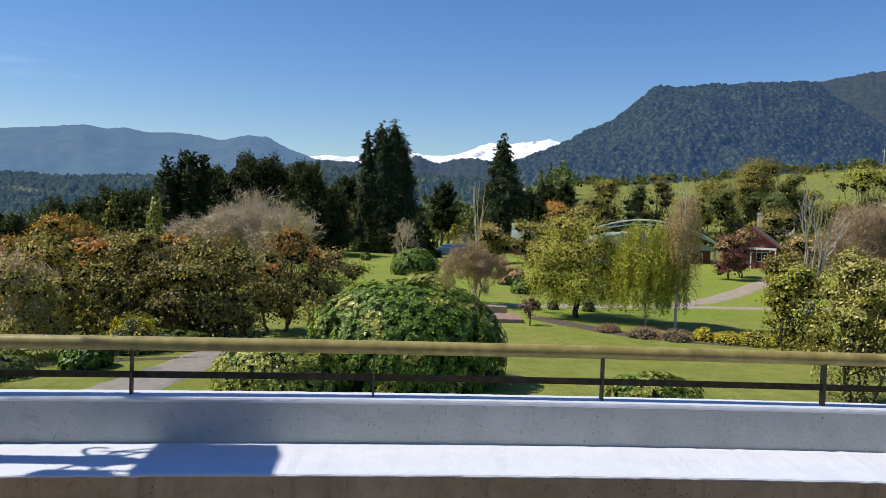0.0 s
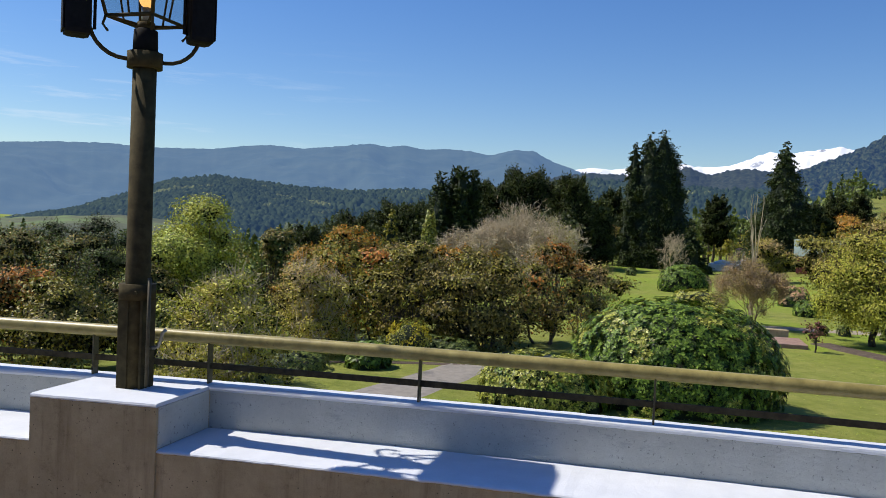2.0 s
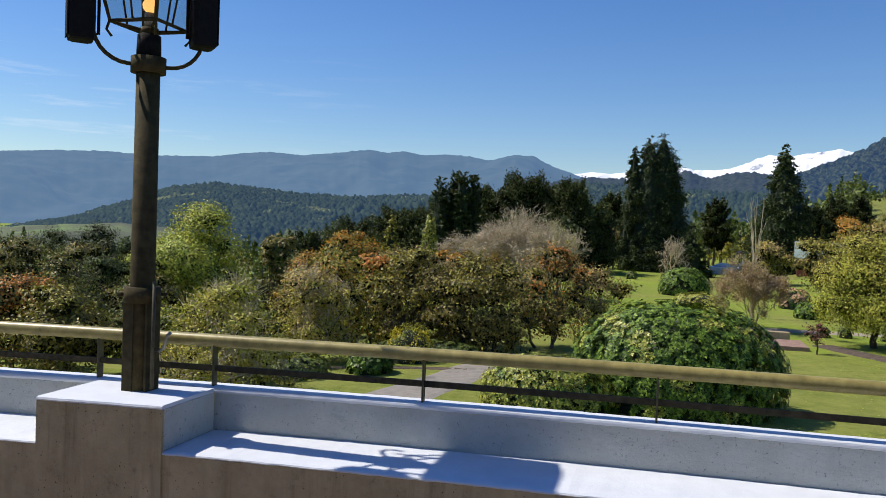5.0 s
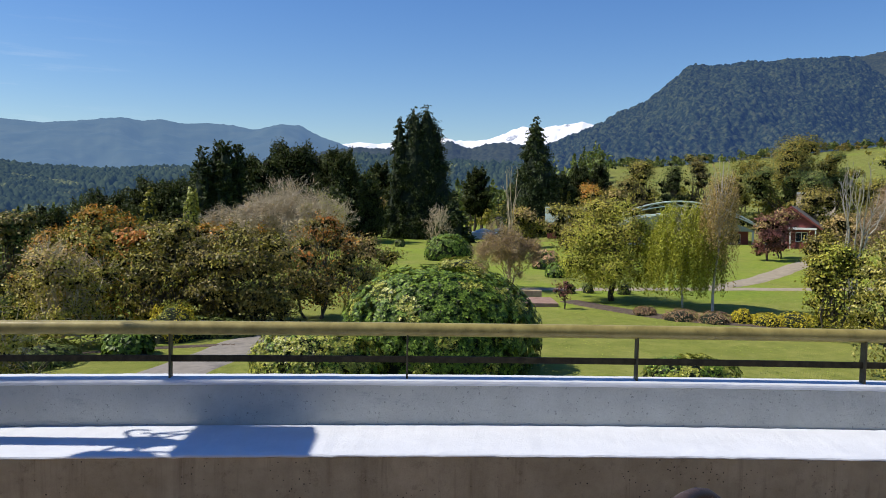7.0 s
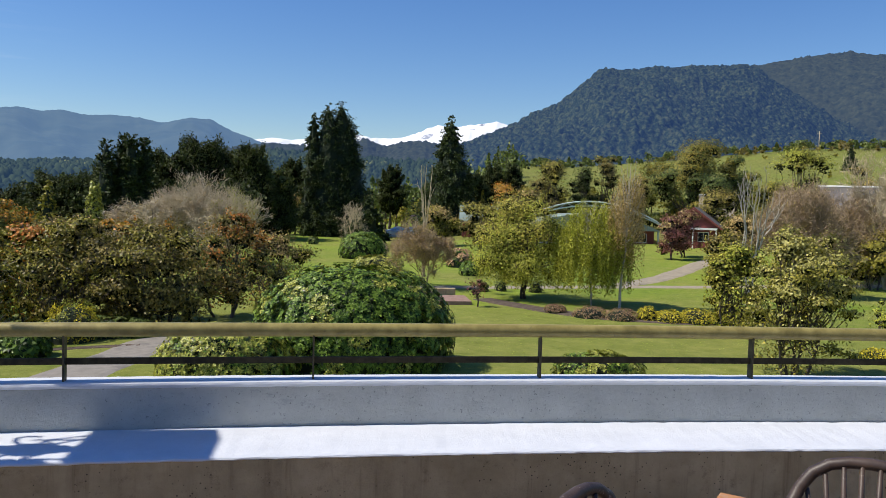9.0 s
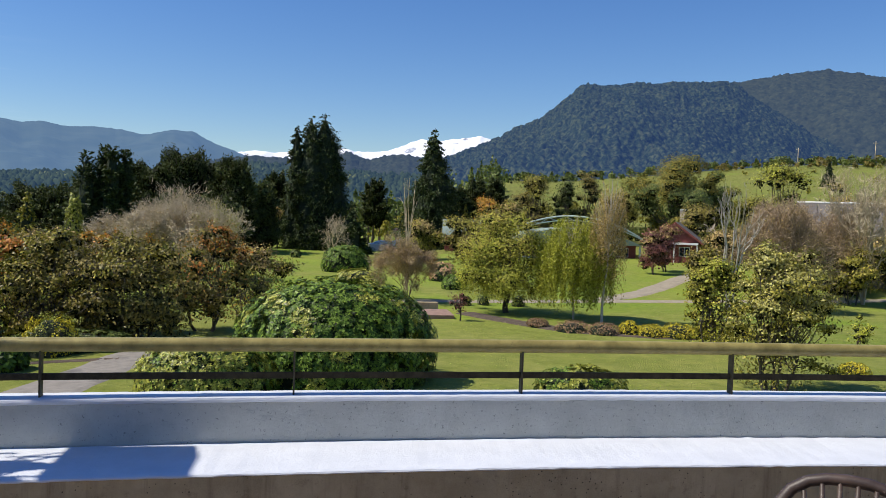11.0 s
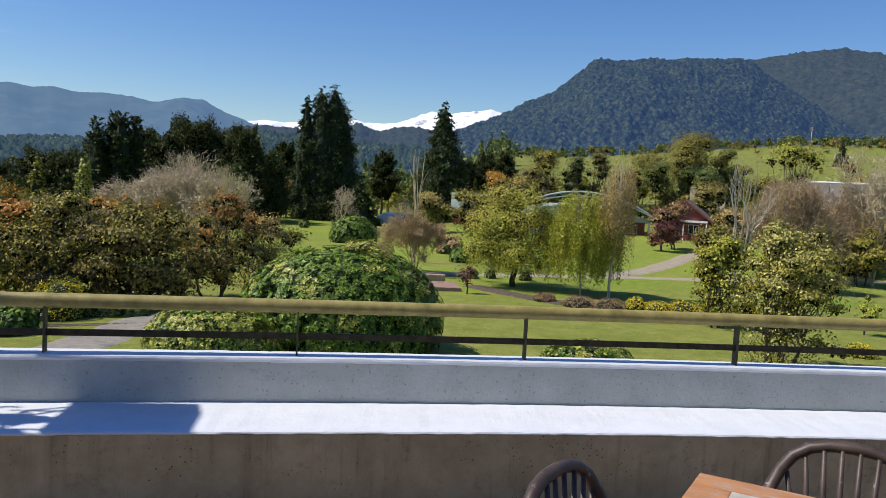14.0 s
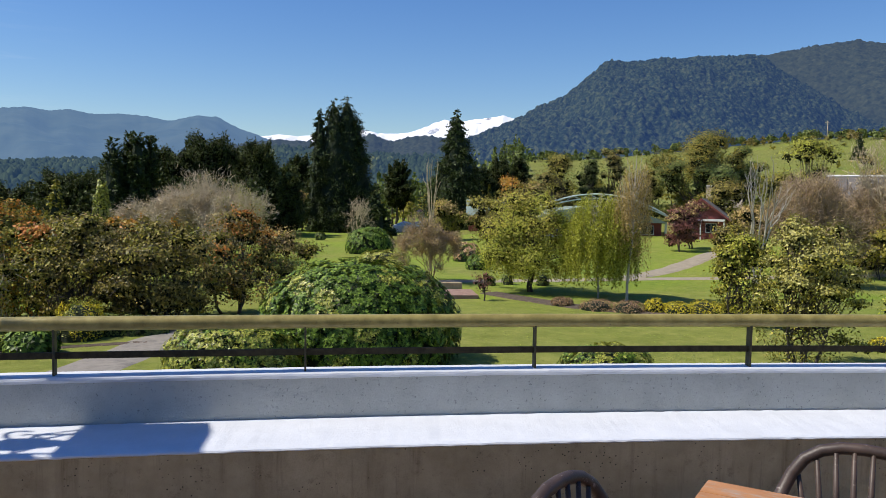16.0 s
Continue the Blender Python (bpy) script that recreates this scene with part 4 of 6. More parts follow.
def bush(name, label, x, y, h, w, leaf, n=6000, size=0.16, seed=1, d=None, second=None, share=0.3, category="shrub", lump=0.14, rosette=True, clumps=60):
    """A dense dome of leaves on short stems, lumpy and closed to the ground."""
    rng = rng_of(seed)
    ob = tree_root(name, x, y, label, category)
    d = d or w
    if n < 1500:
        second = None
    u = unit(rng.normal(size=(n, 3)))
    u[:, 2] = np.abs(u[:, 2])
    k = clumps
    cu = unit(rng.normal(size=(k, 3)))
    cu[:, 2] = np.abs(cu[:, 2])
    near = np.max(u @ cu.T, axis=1)
    tight = 1 - 3.2 / k
    bulge = 1.03 - lump * 1.5 * (1 - np.clip((near - tight) / (1 - tight), 0, 1) ** 0.6)
    rr = bulge * rng.uniform(0.93, 1.0, n)
    inner = rng.uniform(size=n) < 0.22
    rr = np.where(inner, rr * rng.uniform(0.6, 0.95, n), rr)
    under = 1 - 0.10 * (1 - u[:, 2]) ** 4
    hor = np.linalg.norm(u[:, :2], axis=1, keepdims=True)
    shape = np.concatenate([u[:, :2] * (hor + 1e-6) ** -0.22, u[:, 2:] ** 0.80], 1)
    p = shape * (rr * under)[:, None] * np.array([w / 2, d / 2, h])
    p[:, 2] = p[:, 2] * 0.98 + 0.02
    nor = unit(u * np.array([2 / w, 2 / d, 1 / h]))
    al = None
    if rosette:
        # whorls of leaves that share a shoot
        first = (np.arange(n) // 7) * 7
        u, p, nor, spin = u[first], p[first], nor[first], rng.uniform(0, 6.28, n)[first]
        side = unit(np.cross(nor, np.array([0.31, 0.17, 0.93])))
        turn = (spin + np.arange(n) * 0.898)[:, None]
        tang = side * np.cos(turn) + np.cross(nor, side) * np.sin(turn)
        al = unit(tang + 0.30 * nor)
        p = p + al * size * 0.46 + rng.normal(size=(n, 3)) * size * 0.06
        p[:, 2] = np.maximum(p[:, 2], 0.03)
        nor = unit(nor - 0.30 * tang)
    segs = []
    for i in range(14):
        a = rng.uniform(0, 2 * np.pi)
        q = np.array([math.cos(a) * w * 0.36 * rng.uniform(0.3, 1), math.sin(a) * d * 0.36 * rng.uniform(0.3, 1), h * rng.uniform(0.4, 0.75)])
        limb(segs, (q[0] * 0.15, q[1] * 0.15, 0), q, 0.05 * h / 3, 0.012, rng, 0.2, 4)
    part("stem_work", sticks("stem_work", segs, M_BARK, 5), M_BARK, ob)
    # added solid shell under the leaves, coloured as the shade in their gaps
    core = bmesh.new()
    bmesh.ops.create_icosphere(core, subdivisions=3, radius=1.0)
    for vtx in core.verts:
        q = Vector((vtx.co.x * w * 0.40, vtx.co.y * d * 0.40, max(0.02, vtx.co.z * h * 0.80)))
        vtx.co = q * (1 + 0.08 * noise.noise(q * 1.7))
    part("shade_fill", core, L_DARKCORE, ob, "solid near-black core painted as inner shade")
    if second is None:
        part("foliage", leaves("foliage", p, size, leaf, rng, nor, al, 0.46, 0.8 if rosette else 0.55), leaf, ob, "dense leaves")
    else:
        top = (np.max(u @ cu[: int(k * share) + 1].T, axis=1) > 1 - 2.6 / k) & (rng.uniform(size=n) < 0.9)
        part("foliage", leaves("foliage", p[~top], size, leaf, rng, nor[~top], al[~top] if al is not None else None, 0.46, 0.8 if rosette else 0.55), leaf, ob, "dense leaves")
        part("flush", leaves("flush", p[top], size * 0.9, second, rng, nor[top], al[top] if al is not None else None, 0.46, 0.8 if rosette else 0.55), second, ob, "patches of another tone")
    return ob




def conifer(name, label, x, y, h, w, leaf=None, n=9000, size=0.75, seed=1, power=0.85, skirt=0.03, droop=0.35, gap=0.0, tops=((0.0, 0.0, 1.0),), ragged=0.25):
    """A tall conifer: whorls of drooping boughs along one or more leaders."""
    rng = rng_of(seed)
    n, size, w = int(n * 1.35), size * 1.0, w * 1.15
    leaf = leaf or L_CONIFER
    ob = tree_root(name, x, y, label)
    segs, pts, dirs = [], [], []
    per = n // len(tops)
    for ox, oy, hs in tops:
        hh, ww = h * hs, w * (0.55 + 0.45 / len(tops)) if len(tops) > 1 else w
        limb(segs, (ox * 0.6, oy * 0.6, 0), (ox, oy, hh), 0.022 * hh, 0.02, rng, 0.01, 6)
        boughs = int(17 * hh)
        tz = rng.uniform(0, 1, boughs) ** 1.15
        ang = rng.uniform(0, 2 * np.pi, boughs)
        reach = ww / 2 * (1 - tz) ** power * rng.uniform(1 - ragged, 1 + ragged * 0.5, boughs) + 0.15
        each = np.maximum(3, (per * (reach ** 1.6) / np.sum(reach ** 1.6)).astype(int))
        for t, a, L, m in zip(tz, ang, reach, each):
            z = hh * (skirt + (1 - skirt) * t)
            b = np.array([ox, oy, z])
            out_dir = np.array([math.cos(a), math.sin(a), 0.0])
            e = b + out_dir * L + np.array([0, 0, -droop * L + 0.25 * L * t])
            if L > 0.7:
                segs.append((b, b + (e - b) * 0.6, 0.03 + 0.012 * L, 0.02))
            f = rng.uniform(0.25, 1.0, m) ** 0.6
            q = b + (e - b) * f[:, None] + np.array([0, 0, 1.0]) * (0.12 * L * np.sin(np.pi * f))[:, None]
            q = q + rng.normal(size=(m, 3)) * np.array([0.14, 0.14, 0.10]) * L * (0.5 + 0.5 * f[:, None])
            pts.append(q)
            dirs.append(unit(np.tile(e - b, (m, 1)) + rng.normal(size=(m, 3)) * 0.35 * L + np.array([0, 0, -0.3 * L])))
    part("trunk", sticks("trunk", segs, M_BARK, 5), M_BARK, ob, "straight trunk with boughs")
    # added solid cone round each leader, coloured as shade behind the boughs
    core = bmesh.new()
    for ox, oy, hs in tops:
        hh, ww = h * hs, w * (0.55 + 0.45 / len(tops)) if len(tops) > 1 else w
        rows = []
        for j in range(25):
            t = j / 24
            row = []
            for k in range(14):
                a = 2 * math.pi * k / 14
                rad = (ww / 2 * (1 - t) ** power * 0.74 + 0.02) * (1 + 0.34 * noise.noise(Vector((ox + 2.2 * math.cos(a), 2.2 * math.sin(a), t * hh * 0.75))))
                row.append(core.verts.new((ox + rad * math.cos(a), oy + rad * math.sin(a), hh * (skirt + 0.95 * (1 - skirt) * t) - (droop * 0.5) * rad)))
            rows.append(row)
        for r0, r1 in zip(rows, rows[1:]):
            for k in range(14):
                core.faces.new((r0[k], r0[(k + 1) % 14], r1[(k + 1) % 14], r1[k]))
    part("shade_fill", core, L_DARKCORE, ob, "near-black filling painted as the crown's inner shade")
    p, al = np.concatenate(pts), np.concatenate(dirs)
    up = np.tile(np.array([[0.0, 0, 1.0]]), (len(p), 1))
    part("crown", leaves("crown", p, size, leaf, rng, up, al, 0.42, 0.5), leaf, ob, "dark drooping needle boughs")
    return ob


def spreading_cypress(name, label, x, y, h, w, leaf, n=6000, size=0.6, seed=1, plates=16, base=0.15):
    """A dark, wide cypress: up-swept plates of foliage with ragged ends."""
    rng = rng_of(seed)
    n, size, plates = int(n * 1.7), size * 0.72, int(plates * 2.2)
    ob = tree_root(name, x, y, label)
    segs, pts, al = [], [], []
    limb(segs, (0, 0, 0), (0, 0, h * 0.8), 0.03 * h, 0.04, rng, 0.03, 5)
    for i in range(plates):
        t = i / (plates - 1)
        a = i * 2.4 + rng.uniform(-0.4, 0.4)
        L = w / 2 * (1 - 0.55 * t ** 1.8) * rng.uniform(0.7, 1.15)
        z = h * (base + 0.72 * t)
        b = np.array([0, 0, z * 0.92])
        e = np.array([math.cos(a) * L, math.sin(a) * L, z + 0.14 * L + 0.05 * h])
        limb(segs, b, e, 0.012 * h, 0.02, rng, 0.1, 4)
        m = n // plates
        f = rng.uniform(0.2, 1.05, m)
        side = np.array([-math.sin(a), math.cos(a), 0])
        q = b + (e - b) * f[:, None] + side * (rng.normal(size=(m, 1)) * 0.30 * L * (1.1 - 0.55 * f[:, None])) + np.array([0, 0, 1.0]) * rng.normal(size=(m, 1)) * 0.026 * h
        pts.append(q)
        al.append(unit(np.tile(e - b, (m, 1)) / L + rng.normal(size=(m, 3)) * 0.5 + np.array([0, 0, 0.40])))
    part("trunk", sticks("trunk", segs, M_BARK, 5), M_BARK, ob)
    p, al = np.concatenate(pts), np.concatenate(al)
    # larger near-black leaves paint the shade between the plates
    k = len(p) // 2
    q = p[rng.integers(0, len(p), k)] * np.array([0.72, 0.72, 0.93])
    part("shade_fill", leaves("shade_fill", q, size * 2.2, L_SHADE, rng, None, None, 0.6), L_SHADE, ob, "near-black filling painted as the crown's inner shade")
    part("crown", leaves("crown", p, size, leaf, rng, None, al, 0.36), leaf, ob, "ragged plates of dark foliage")
    return ob


def bare_tree(name, label, x, y, h, w, bark, seed=1, depth=5, kids=3, stems=5, r=0.10, spread=0.5, leaf=None, n=0, size=0.12, up=0.12, shrink=0.72, thick=0.012, twigs=0, twig=0.45):
    """A leafless or budding tree: only its own fine branching."""
    rng = rng_of(seed)
    ob = tree_root(name, x, y, label)
    segs = []
    for s in range(stems):
        a = 2 * math.pi * (s + rng.uniform(-0.2, 0.2)) / stems
        tilt = w / h * 0.55 * rng.uniform(0.5, 1.1)
        d = unit(np.array([math.cos(a) * tilt, math.sin(a) * tilt, 1.0]))
        branching(segs, np.array([math.cos(a) * 0.08, math.sin(a) * 0.08, 0.0]), d, h * 0.30, r * h / 8, depth, rng, spread, kids, up, shrink)
    a = np.array([s[1] for s in segs])
    fit_z = h / max(a[:, 2].max(), 0.1)
    span = np.quantile(np.abs(a[:, :2]), 0.985) * 2
    k = np.array([w / span, w / span, fit_z])
    segs = [(s[0] * k, np.maximum(s[1] * k, [-99, -99, 0.02]), max(s[2], thick), max(s[3], thick * 0.8)) for s in segs]
    part("trunk", sticks("trunk", segs, bark, 3), bark, ob, "bare branches and twigs")
    if twigs:
        at = np.array([s[1] for s in segs[len(segs) // 4:]])
        i = rng.integers(0, len(at), twigs)
        p = at[i] + rng.normal(size=(twigs, 3)) * twig * 0.45
        way = unit(unit(p - np.array([0, 0, h * 0.25])) + rng.normal(size=(twigs, 3)) * 0.5)
        part("twig_cloud", leaves("twig_cloud", p, twig, bark, rng, None, way, 0.055), bark, ob, "cloud of fine twigs")
    if leaf is not None and n:
        ends = np.array([s[1] for s in segs[len(segs) // 3:]])
        p = ends[rng.integers(0, len(ends), n)] + rng.normal(size=(n, 3)) * 0.10
        part("young_foliage", leaves("young_foliage", p, size, leaf, rng), leaf, ob, "sparse young leaves")
    return ob


def weeping_tree(name, label, x, y, h, w, leaf, n=7000, size=0.14, seed=1, bark=None, strands=150, low=0.25, top=1.0, lean=0.0):
    """A weeping tree: limbs that arch over and hang down in strands of small leaves."""
    rng = rng_of(seed)
    ob = tree_root(name, x, y, label)
    n, strands, size = int(n * 2.0), int(strands * 1.6), size * 1.2
    segs, pts = [], []
    limb(segs, (0, 0, 0), (lean * h, 0, h * 0.93), 0.0075 * h + 0.02, 0.015, rng, 0.05, 6)
    per = n // strands
    for s in range(strands):
        a, f = rng.uniform(0, 2 * np.pi), rng.uniform(0.12, 1) ** 0.6
        rad = w / 2 * f
        zt = h * top * (1 - 0.30 * f ** 2) * rng.uniform(0.80, 1.0)
        e = np.array([math.cos(a) * rad + lean * zt, math.sin(a) * rad, zt])
        if s % 3 == 0:
            limb(segs, (lean * zt * 0.8, 0, zt * rng.uniform(0.55, 0.85)), e, 0.02, 0.006, rng, 0.1, 3)
        hang = (zt - h * low * rng.uniform(0.5, 1.5)) * rng.uniform(0.45, 1.0)
        t = rng.uniform(0, 1, per)
        q = e + np.stack([math.cos(a) * 0.10 * w * t * (1 - t) + 0.04 * np.sin(5 * t + s), math.sin(a) * 0.10 * w * t * (1 - t) + 0.04 * np.cos(4 * t + s), -hang * t], -1)
        pts.append(q + rng.normal(size=(per, 3)) * np.array([0.07, 0.07, 0.04]))
    part("trunk", sticks("trunk", segs, bark or M_BIRCH, 6), bark or M_BIRCH, ob, "pale slender trunk")
    p = np.concatenate(pts)
    al = np.tile(np.array([[0, 0, -1.0]]), (len(p), 1)) + rng.normal(size=(len(p), 3)) * 0.5
    part("crown", leaves("crown", p, size, leaf, rng, None, unit(al), 0.42), leaf, ob, "hanging curtains of small leaves")
    return ob


def far_wood(name, label, spots, leaf, seed, per=90, size=0.8):
    """Many far trees nobody could count: crowns of clumps on stems, one object."""
    rng = rng_of(seed)
    cs, nors, segs = [], [], []
    for x, y, h, w, cone in spots:
        z = gz(x, y)
        segs.append(((x, y, z - 0.2), (x, y, z + h * 0.7), 0.02 * h, 0.01 * h))
        d = unit(rng.normal(size=(per, 3)))
        d[:, 2] = np.abs(d[:, 2]) - 0.25
        t = rng.uniform(0.15, 1, per)
        if cone:
            rr = w / 2 * (1 - t) ** 0.8 * rng.uniform(0.5, 1, per)
            a = rng.uniform(0, 2 * np.pi, per)
            p = np.stack([x + rr * np.cos(a), y + rr * np.sin(a), z + h * t], -1)
        else:
            k = 9
            lc = np.stack([rng.uniform(-1, 1, k) * w * 0.26, rng.uniform(-1, 1, k) * w * 0.26, h * rng.uniform(0.22, 0.82, k)], -1)
            wh = rng.integers(0, k, per)
            p = lc[wh] + d * w * 0.26 * rng.uniform(0.6, 1.1, (per, 1)) + np.array([x, y, z])
        cs.append(p)
        nors.append(d)
    ob = new(name, leaves(name, np.concatenate(cs), size, leaf, rng, np.concatenate(nors), None, 0.75))
    tagged(ob, label, "woods", kind="stuff")
    st = part("stem_work", sticks("stem_work", segs, M_BARK, 4), M_BARK, ob)
    return ob

# ---- garden: paths, beds ----
def strip(name, points, width, material, label, category, lift=0.035):
    """A path laid over the ground, with its edges turned down."""
    pts = [Vector((*p, 0)) for p in points]
    fine = []
    for i in range(len(pts) - 1):
        p0, p1, p2, p3 = pts[max(i - 1, 0)], pts[i], pts[i + 1], pts[min(i + 2, len(pts) - 1)]
        for k in range(10):
            t = k / 10
            fine.append(0.5 * (2 * p1 + (p2 - p0) * t + (2 * p0 - 5 * p1 + 4 * p2 - p3) * t * t + (3 * p1 - p0 - 3 * p2 + p3) * t ** 3))
    fine.append(pts[-1])
    rows = []
    bm = bmesh.new()
    for i, p in enumerate(fine):
        d = (fine[min(i + 1, len(fine) - 1)] - fine[max(i - 1, 0)]).normalized()
        nrm = Vector((-d.y, d.x, 0))
        row = []
        for k in range(7):
            o = (k / 6 - 0.5) * width * (1 + 0.16 * (noise.noise(Vector((p.x * 0.5, p.y * 0.5, 3.0 + k // 6)))))
            q = p + nrm * o
            row.append(bm.verts.new((q.x, q.y, gz(q.x, q.y) + (lift if 0 < k < 6 else -0.03))))
        rows.append(row)
    for a, b in zip(rows, rows[1:]):
        for k in range(6):
            bm.faces.new((a[k], a[k + 1], b[k + 1], b[k]))
    bmesh.ops.recalc_face_normals(bm, faces=bm.faces)
    return plain(name, bm, material, label, category, "structure")


strip("road_gravel", ((2.5, 52.0), (7.4, 52.6), (14, 53.6), (21.1, 55.0), (27, 56.2), (45, 58)), 1.9, M_ROAD, "pale gravel garden road", "road")
strip("road_branch", ((19.5, 55.6), (23.0, 59.0), (28.0, 65.0), (34.4, 73.3), (40, 80)), 2.3, M_ROAD, "gravel drive curving up to the red house", "road", 0.05)
strip("pavement_drive", ((-10.5, 14), (-9.0, 22), (-8.0, 27), (-7.1, 31.2), (-5.5, 35)), 2.5, M_ASPHALT, "grey asphalt drive below the terrace", "road")
strip("path_track", ((-7.6, 30.6), (-11, 29.8), (-15, 28.2), (-20, 26)), 0.55, M_SOIL, "trodden bare track in the lawn", "path")
strip("bed_soil", ((8.2, 46.5), (10.5, 42.5), (13.2, 39.2), (17, 37.8), (21, 37.6)), 1.7, M_SOIL, "long curved flower bed of dark soil", "flower bed", 0.05)

M_PATIO = surface("brick_paving", (0.20, 0.12, 0.09), (0.32, 0.21, 0.165), 3.0, 0.9, 0.5, 0.01)
bm = bmesh.new()
box(bm, 3.9, 7.1, 43.7, 46.6, -4.2, -3.78, 0.03)
patio = plain("pavement_patio", bm, M_PATIO, "small raised brown brick patio", "patio", "structure")
bm = bmesh.new()
box(bm, 4.2, 6.6, 46.9, 47.3, -4.1, -3.42, 0.04)
plain("low_wall", bm, M_RAW, "low grey stone garden wall beside the patio", "wall")

# ---- garden plants, near to far ----
big = bush("rhododendron", "large rounded rhododendron with glossy dark leaves", 0.35, 27.2, 3.55, 7.4, L_RHODO, 64000, 0.128, 11, 5.8, L_YELGREEN, 0.06, lump=0.22, clumps=600)
bush("rhododendron", "lower yellow-green rhododendron beside the drive", -3.6, 25.0, 1.75, 4.6, L_RHODO, 17000, 0.125, 12, 3.2, L_YELGREEN, 0.6, lump=0.24, clumps=240)
bush("azalea", "low spreading bush with bright yellow-green leaves", 8.3, 24.6, 1.05, 3.3, L_YELGREEN, 6000, 0.11, 13, 2.0, L_RHODO, 0.25, lump=0.25)
broad_tree("magnolia_tree", "dense shrubby tree with large pale yellow-green leaves", 15.5, 25.5, 5.3, 3.7, L_OLIVE, 18000, 0.11, 14, 0.05, 40, 0.27, stems=5, second=L_CREAM, share=0.75, twigs=0.2, inner=0.08)
broad_tree("olive_shrub", "airy olive-green shrub beside the magnolia", 17.6, 34.0, 4.2, 2.9, L_OLIVE, 7000, 0.14, 15, 0.05, 26, 0.32, stems=6, second=L_LIGHT, share=0.4, twigs=0.3, category="shrub")
broad_tree("garden_shrub", "small round shrub on a short trunk", 25.7, 52.3, 2.7, 2.5, L_OLIVE, 3500, 0.15, 16, 0.2, 16, 0.4, category="shrub")
broad_tree("spring_tree", "wide low tree in fresh light green leaf", 10.7, 46.8, 6.2, 7.0, L_LIGHT, 38000, 0.115, 17, 0.22, 46, 0.25, stems=2, second=L_TANGLE, share=0.3, twigs=0.6, droop=0.7, inner=0.1)
weeping_tree("weeping_birch", "weeping birch with hanging light green leaves", 14.2, 44.3, 6.5, 4.4, L_LIGHT, 26000, 0.10, 18, M_BIRCH, 250, 0.10)
weeping_tree("birch", "tall leaning birch with white trunk and thin olive leaves", 15.4, 42.8, 8.9, 2.1, L_BUD, 5200, 0.085, 19, M_BIRCH, 120, 0.22, lean=0.035)
bare_tree("pale_tree", "bare tree with pale forked branches", 24.6, 45.9, 8.6, 3.4, M_BIRCH, 20, 5, 2, 3, 0.10, 0.32, up=0.3)
bare_tree("twiggy_tree", "reddish brown twiggy tree without leaves", 31.5, 51.6, 8.2, 5.6, M_TWIGBROWN, 21, 5, 3, 8, 0.06, 0.5, L_BUD, 6000, 0.10, thick=0.014, twigs=14000, twig=0.5)
bare_tree("scrub_tree", "reddish brown leafless scrub tree before the barn", 38.0, 58.5, 8.2, 7.5, M_TWIGBROWN, 321, 5, 3, 8, 0.05, 0.5, L_BUD, 5000, 0.11, thick=0.014, twigs=12000, twig=0.5)
bare_tree("scrub_tree", "reddish brown leafless scrub tree before the barn", 45.5, 66.0, 7.0, 8.0, M_TWIGBROWN, 322, 5, 3, 8, 0.05, 0.5, L_OLIVE, 4000, 0.13, thick=0.016, twigs=10000, twig=0.55)
bare_tree("bare_tree", "tall bare grey tree with spreading branches", 40.9, 55.7, 11.0, 6.5, M_TWIG, 22, 5, 3, 5, 0.075, 0.5, twigs=5000, twig=0.6)
broad_tree("garden_shrub", "olive-green shrub with several grey stems", 39.6, 55.2, 4.3, 4.6, L_OLIVE, 5000, 0.2, 23, 0.25, 22, 0.35, stems=4, category="shrub", second=L_DARKOLIVE)
bare_tree("pink_tree", "rounded leafless tree with pinkish brown twigs", 5.2, 52.0, 4.7, 4.2, M_TWIGBROWN, 24, 5, 3, 7, 0.05, 0.5, L_BUD, 8000, 0.09, thick=0.010, twigs=12000, twig=0.3)
bare_tree("pale_tree", "bare pale snag standing behind the pink tree", 5.9, 60.0, 8.6, 2.0, M_TWIG, 25, 4, 2, 2, 0.08, 0.3)
broad_tree("red_maple", "small red-leaved maple on a thin stem", 7.3, 42.9, 1.6, 1.1, L_RED, 450, 0.11, 26, 0.35, 9, 0.4)
bush("pink_azalea", "rounded bush covered in pale pink flowers", 10.0, 69.2, 1.75, 2.6, L_RHODO, 2500, 0.2, 27, None, L_PINK, 0.6)
bush("dark_shrub", "low dark evergreen shrub on the lawn", 9.9, 61.9, 1.2, 2.1, L_RHODO, 1800, 0.18, 28)
bush("round_shrub", "broad dark rounded evergreen shrub on the lawn", 1.7, 79.2, 2.7, 5.3, L_RHODO, 6000, 0.24, 29, 4.2)
bush("small_shrub", "small dark shrub on the open lawn", -4.3, 103, 1.1, 1.5, L_FOREST, 700, 0.22, 30)
bush("garden_shrub", "yellowish low bush behind the rhododendron", 2.6, 66.0, 1.3, 4.6, L_OLIVE, 3000, 0.2, 31, None, L_YELGREEN, 0.5)
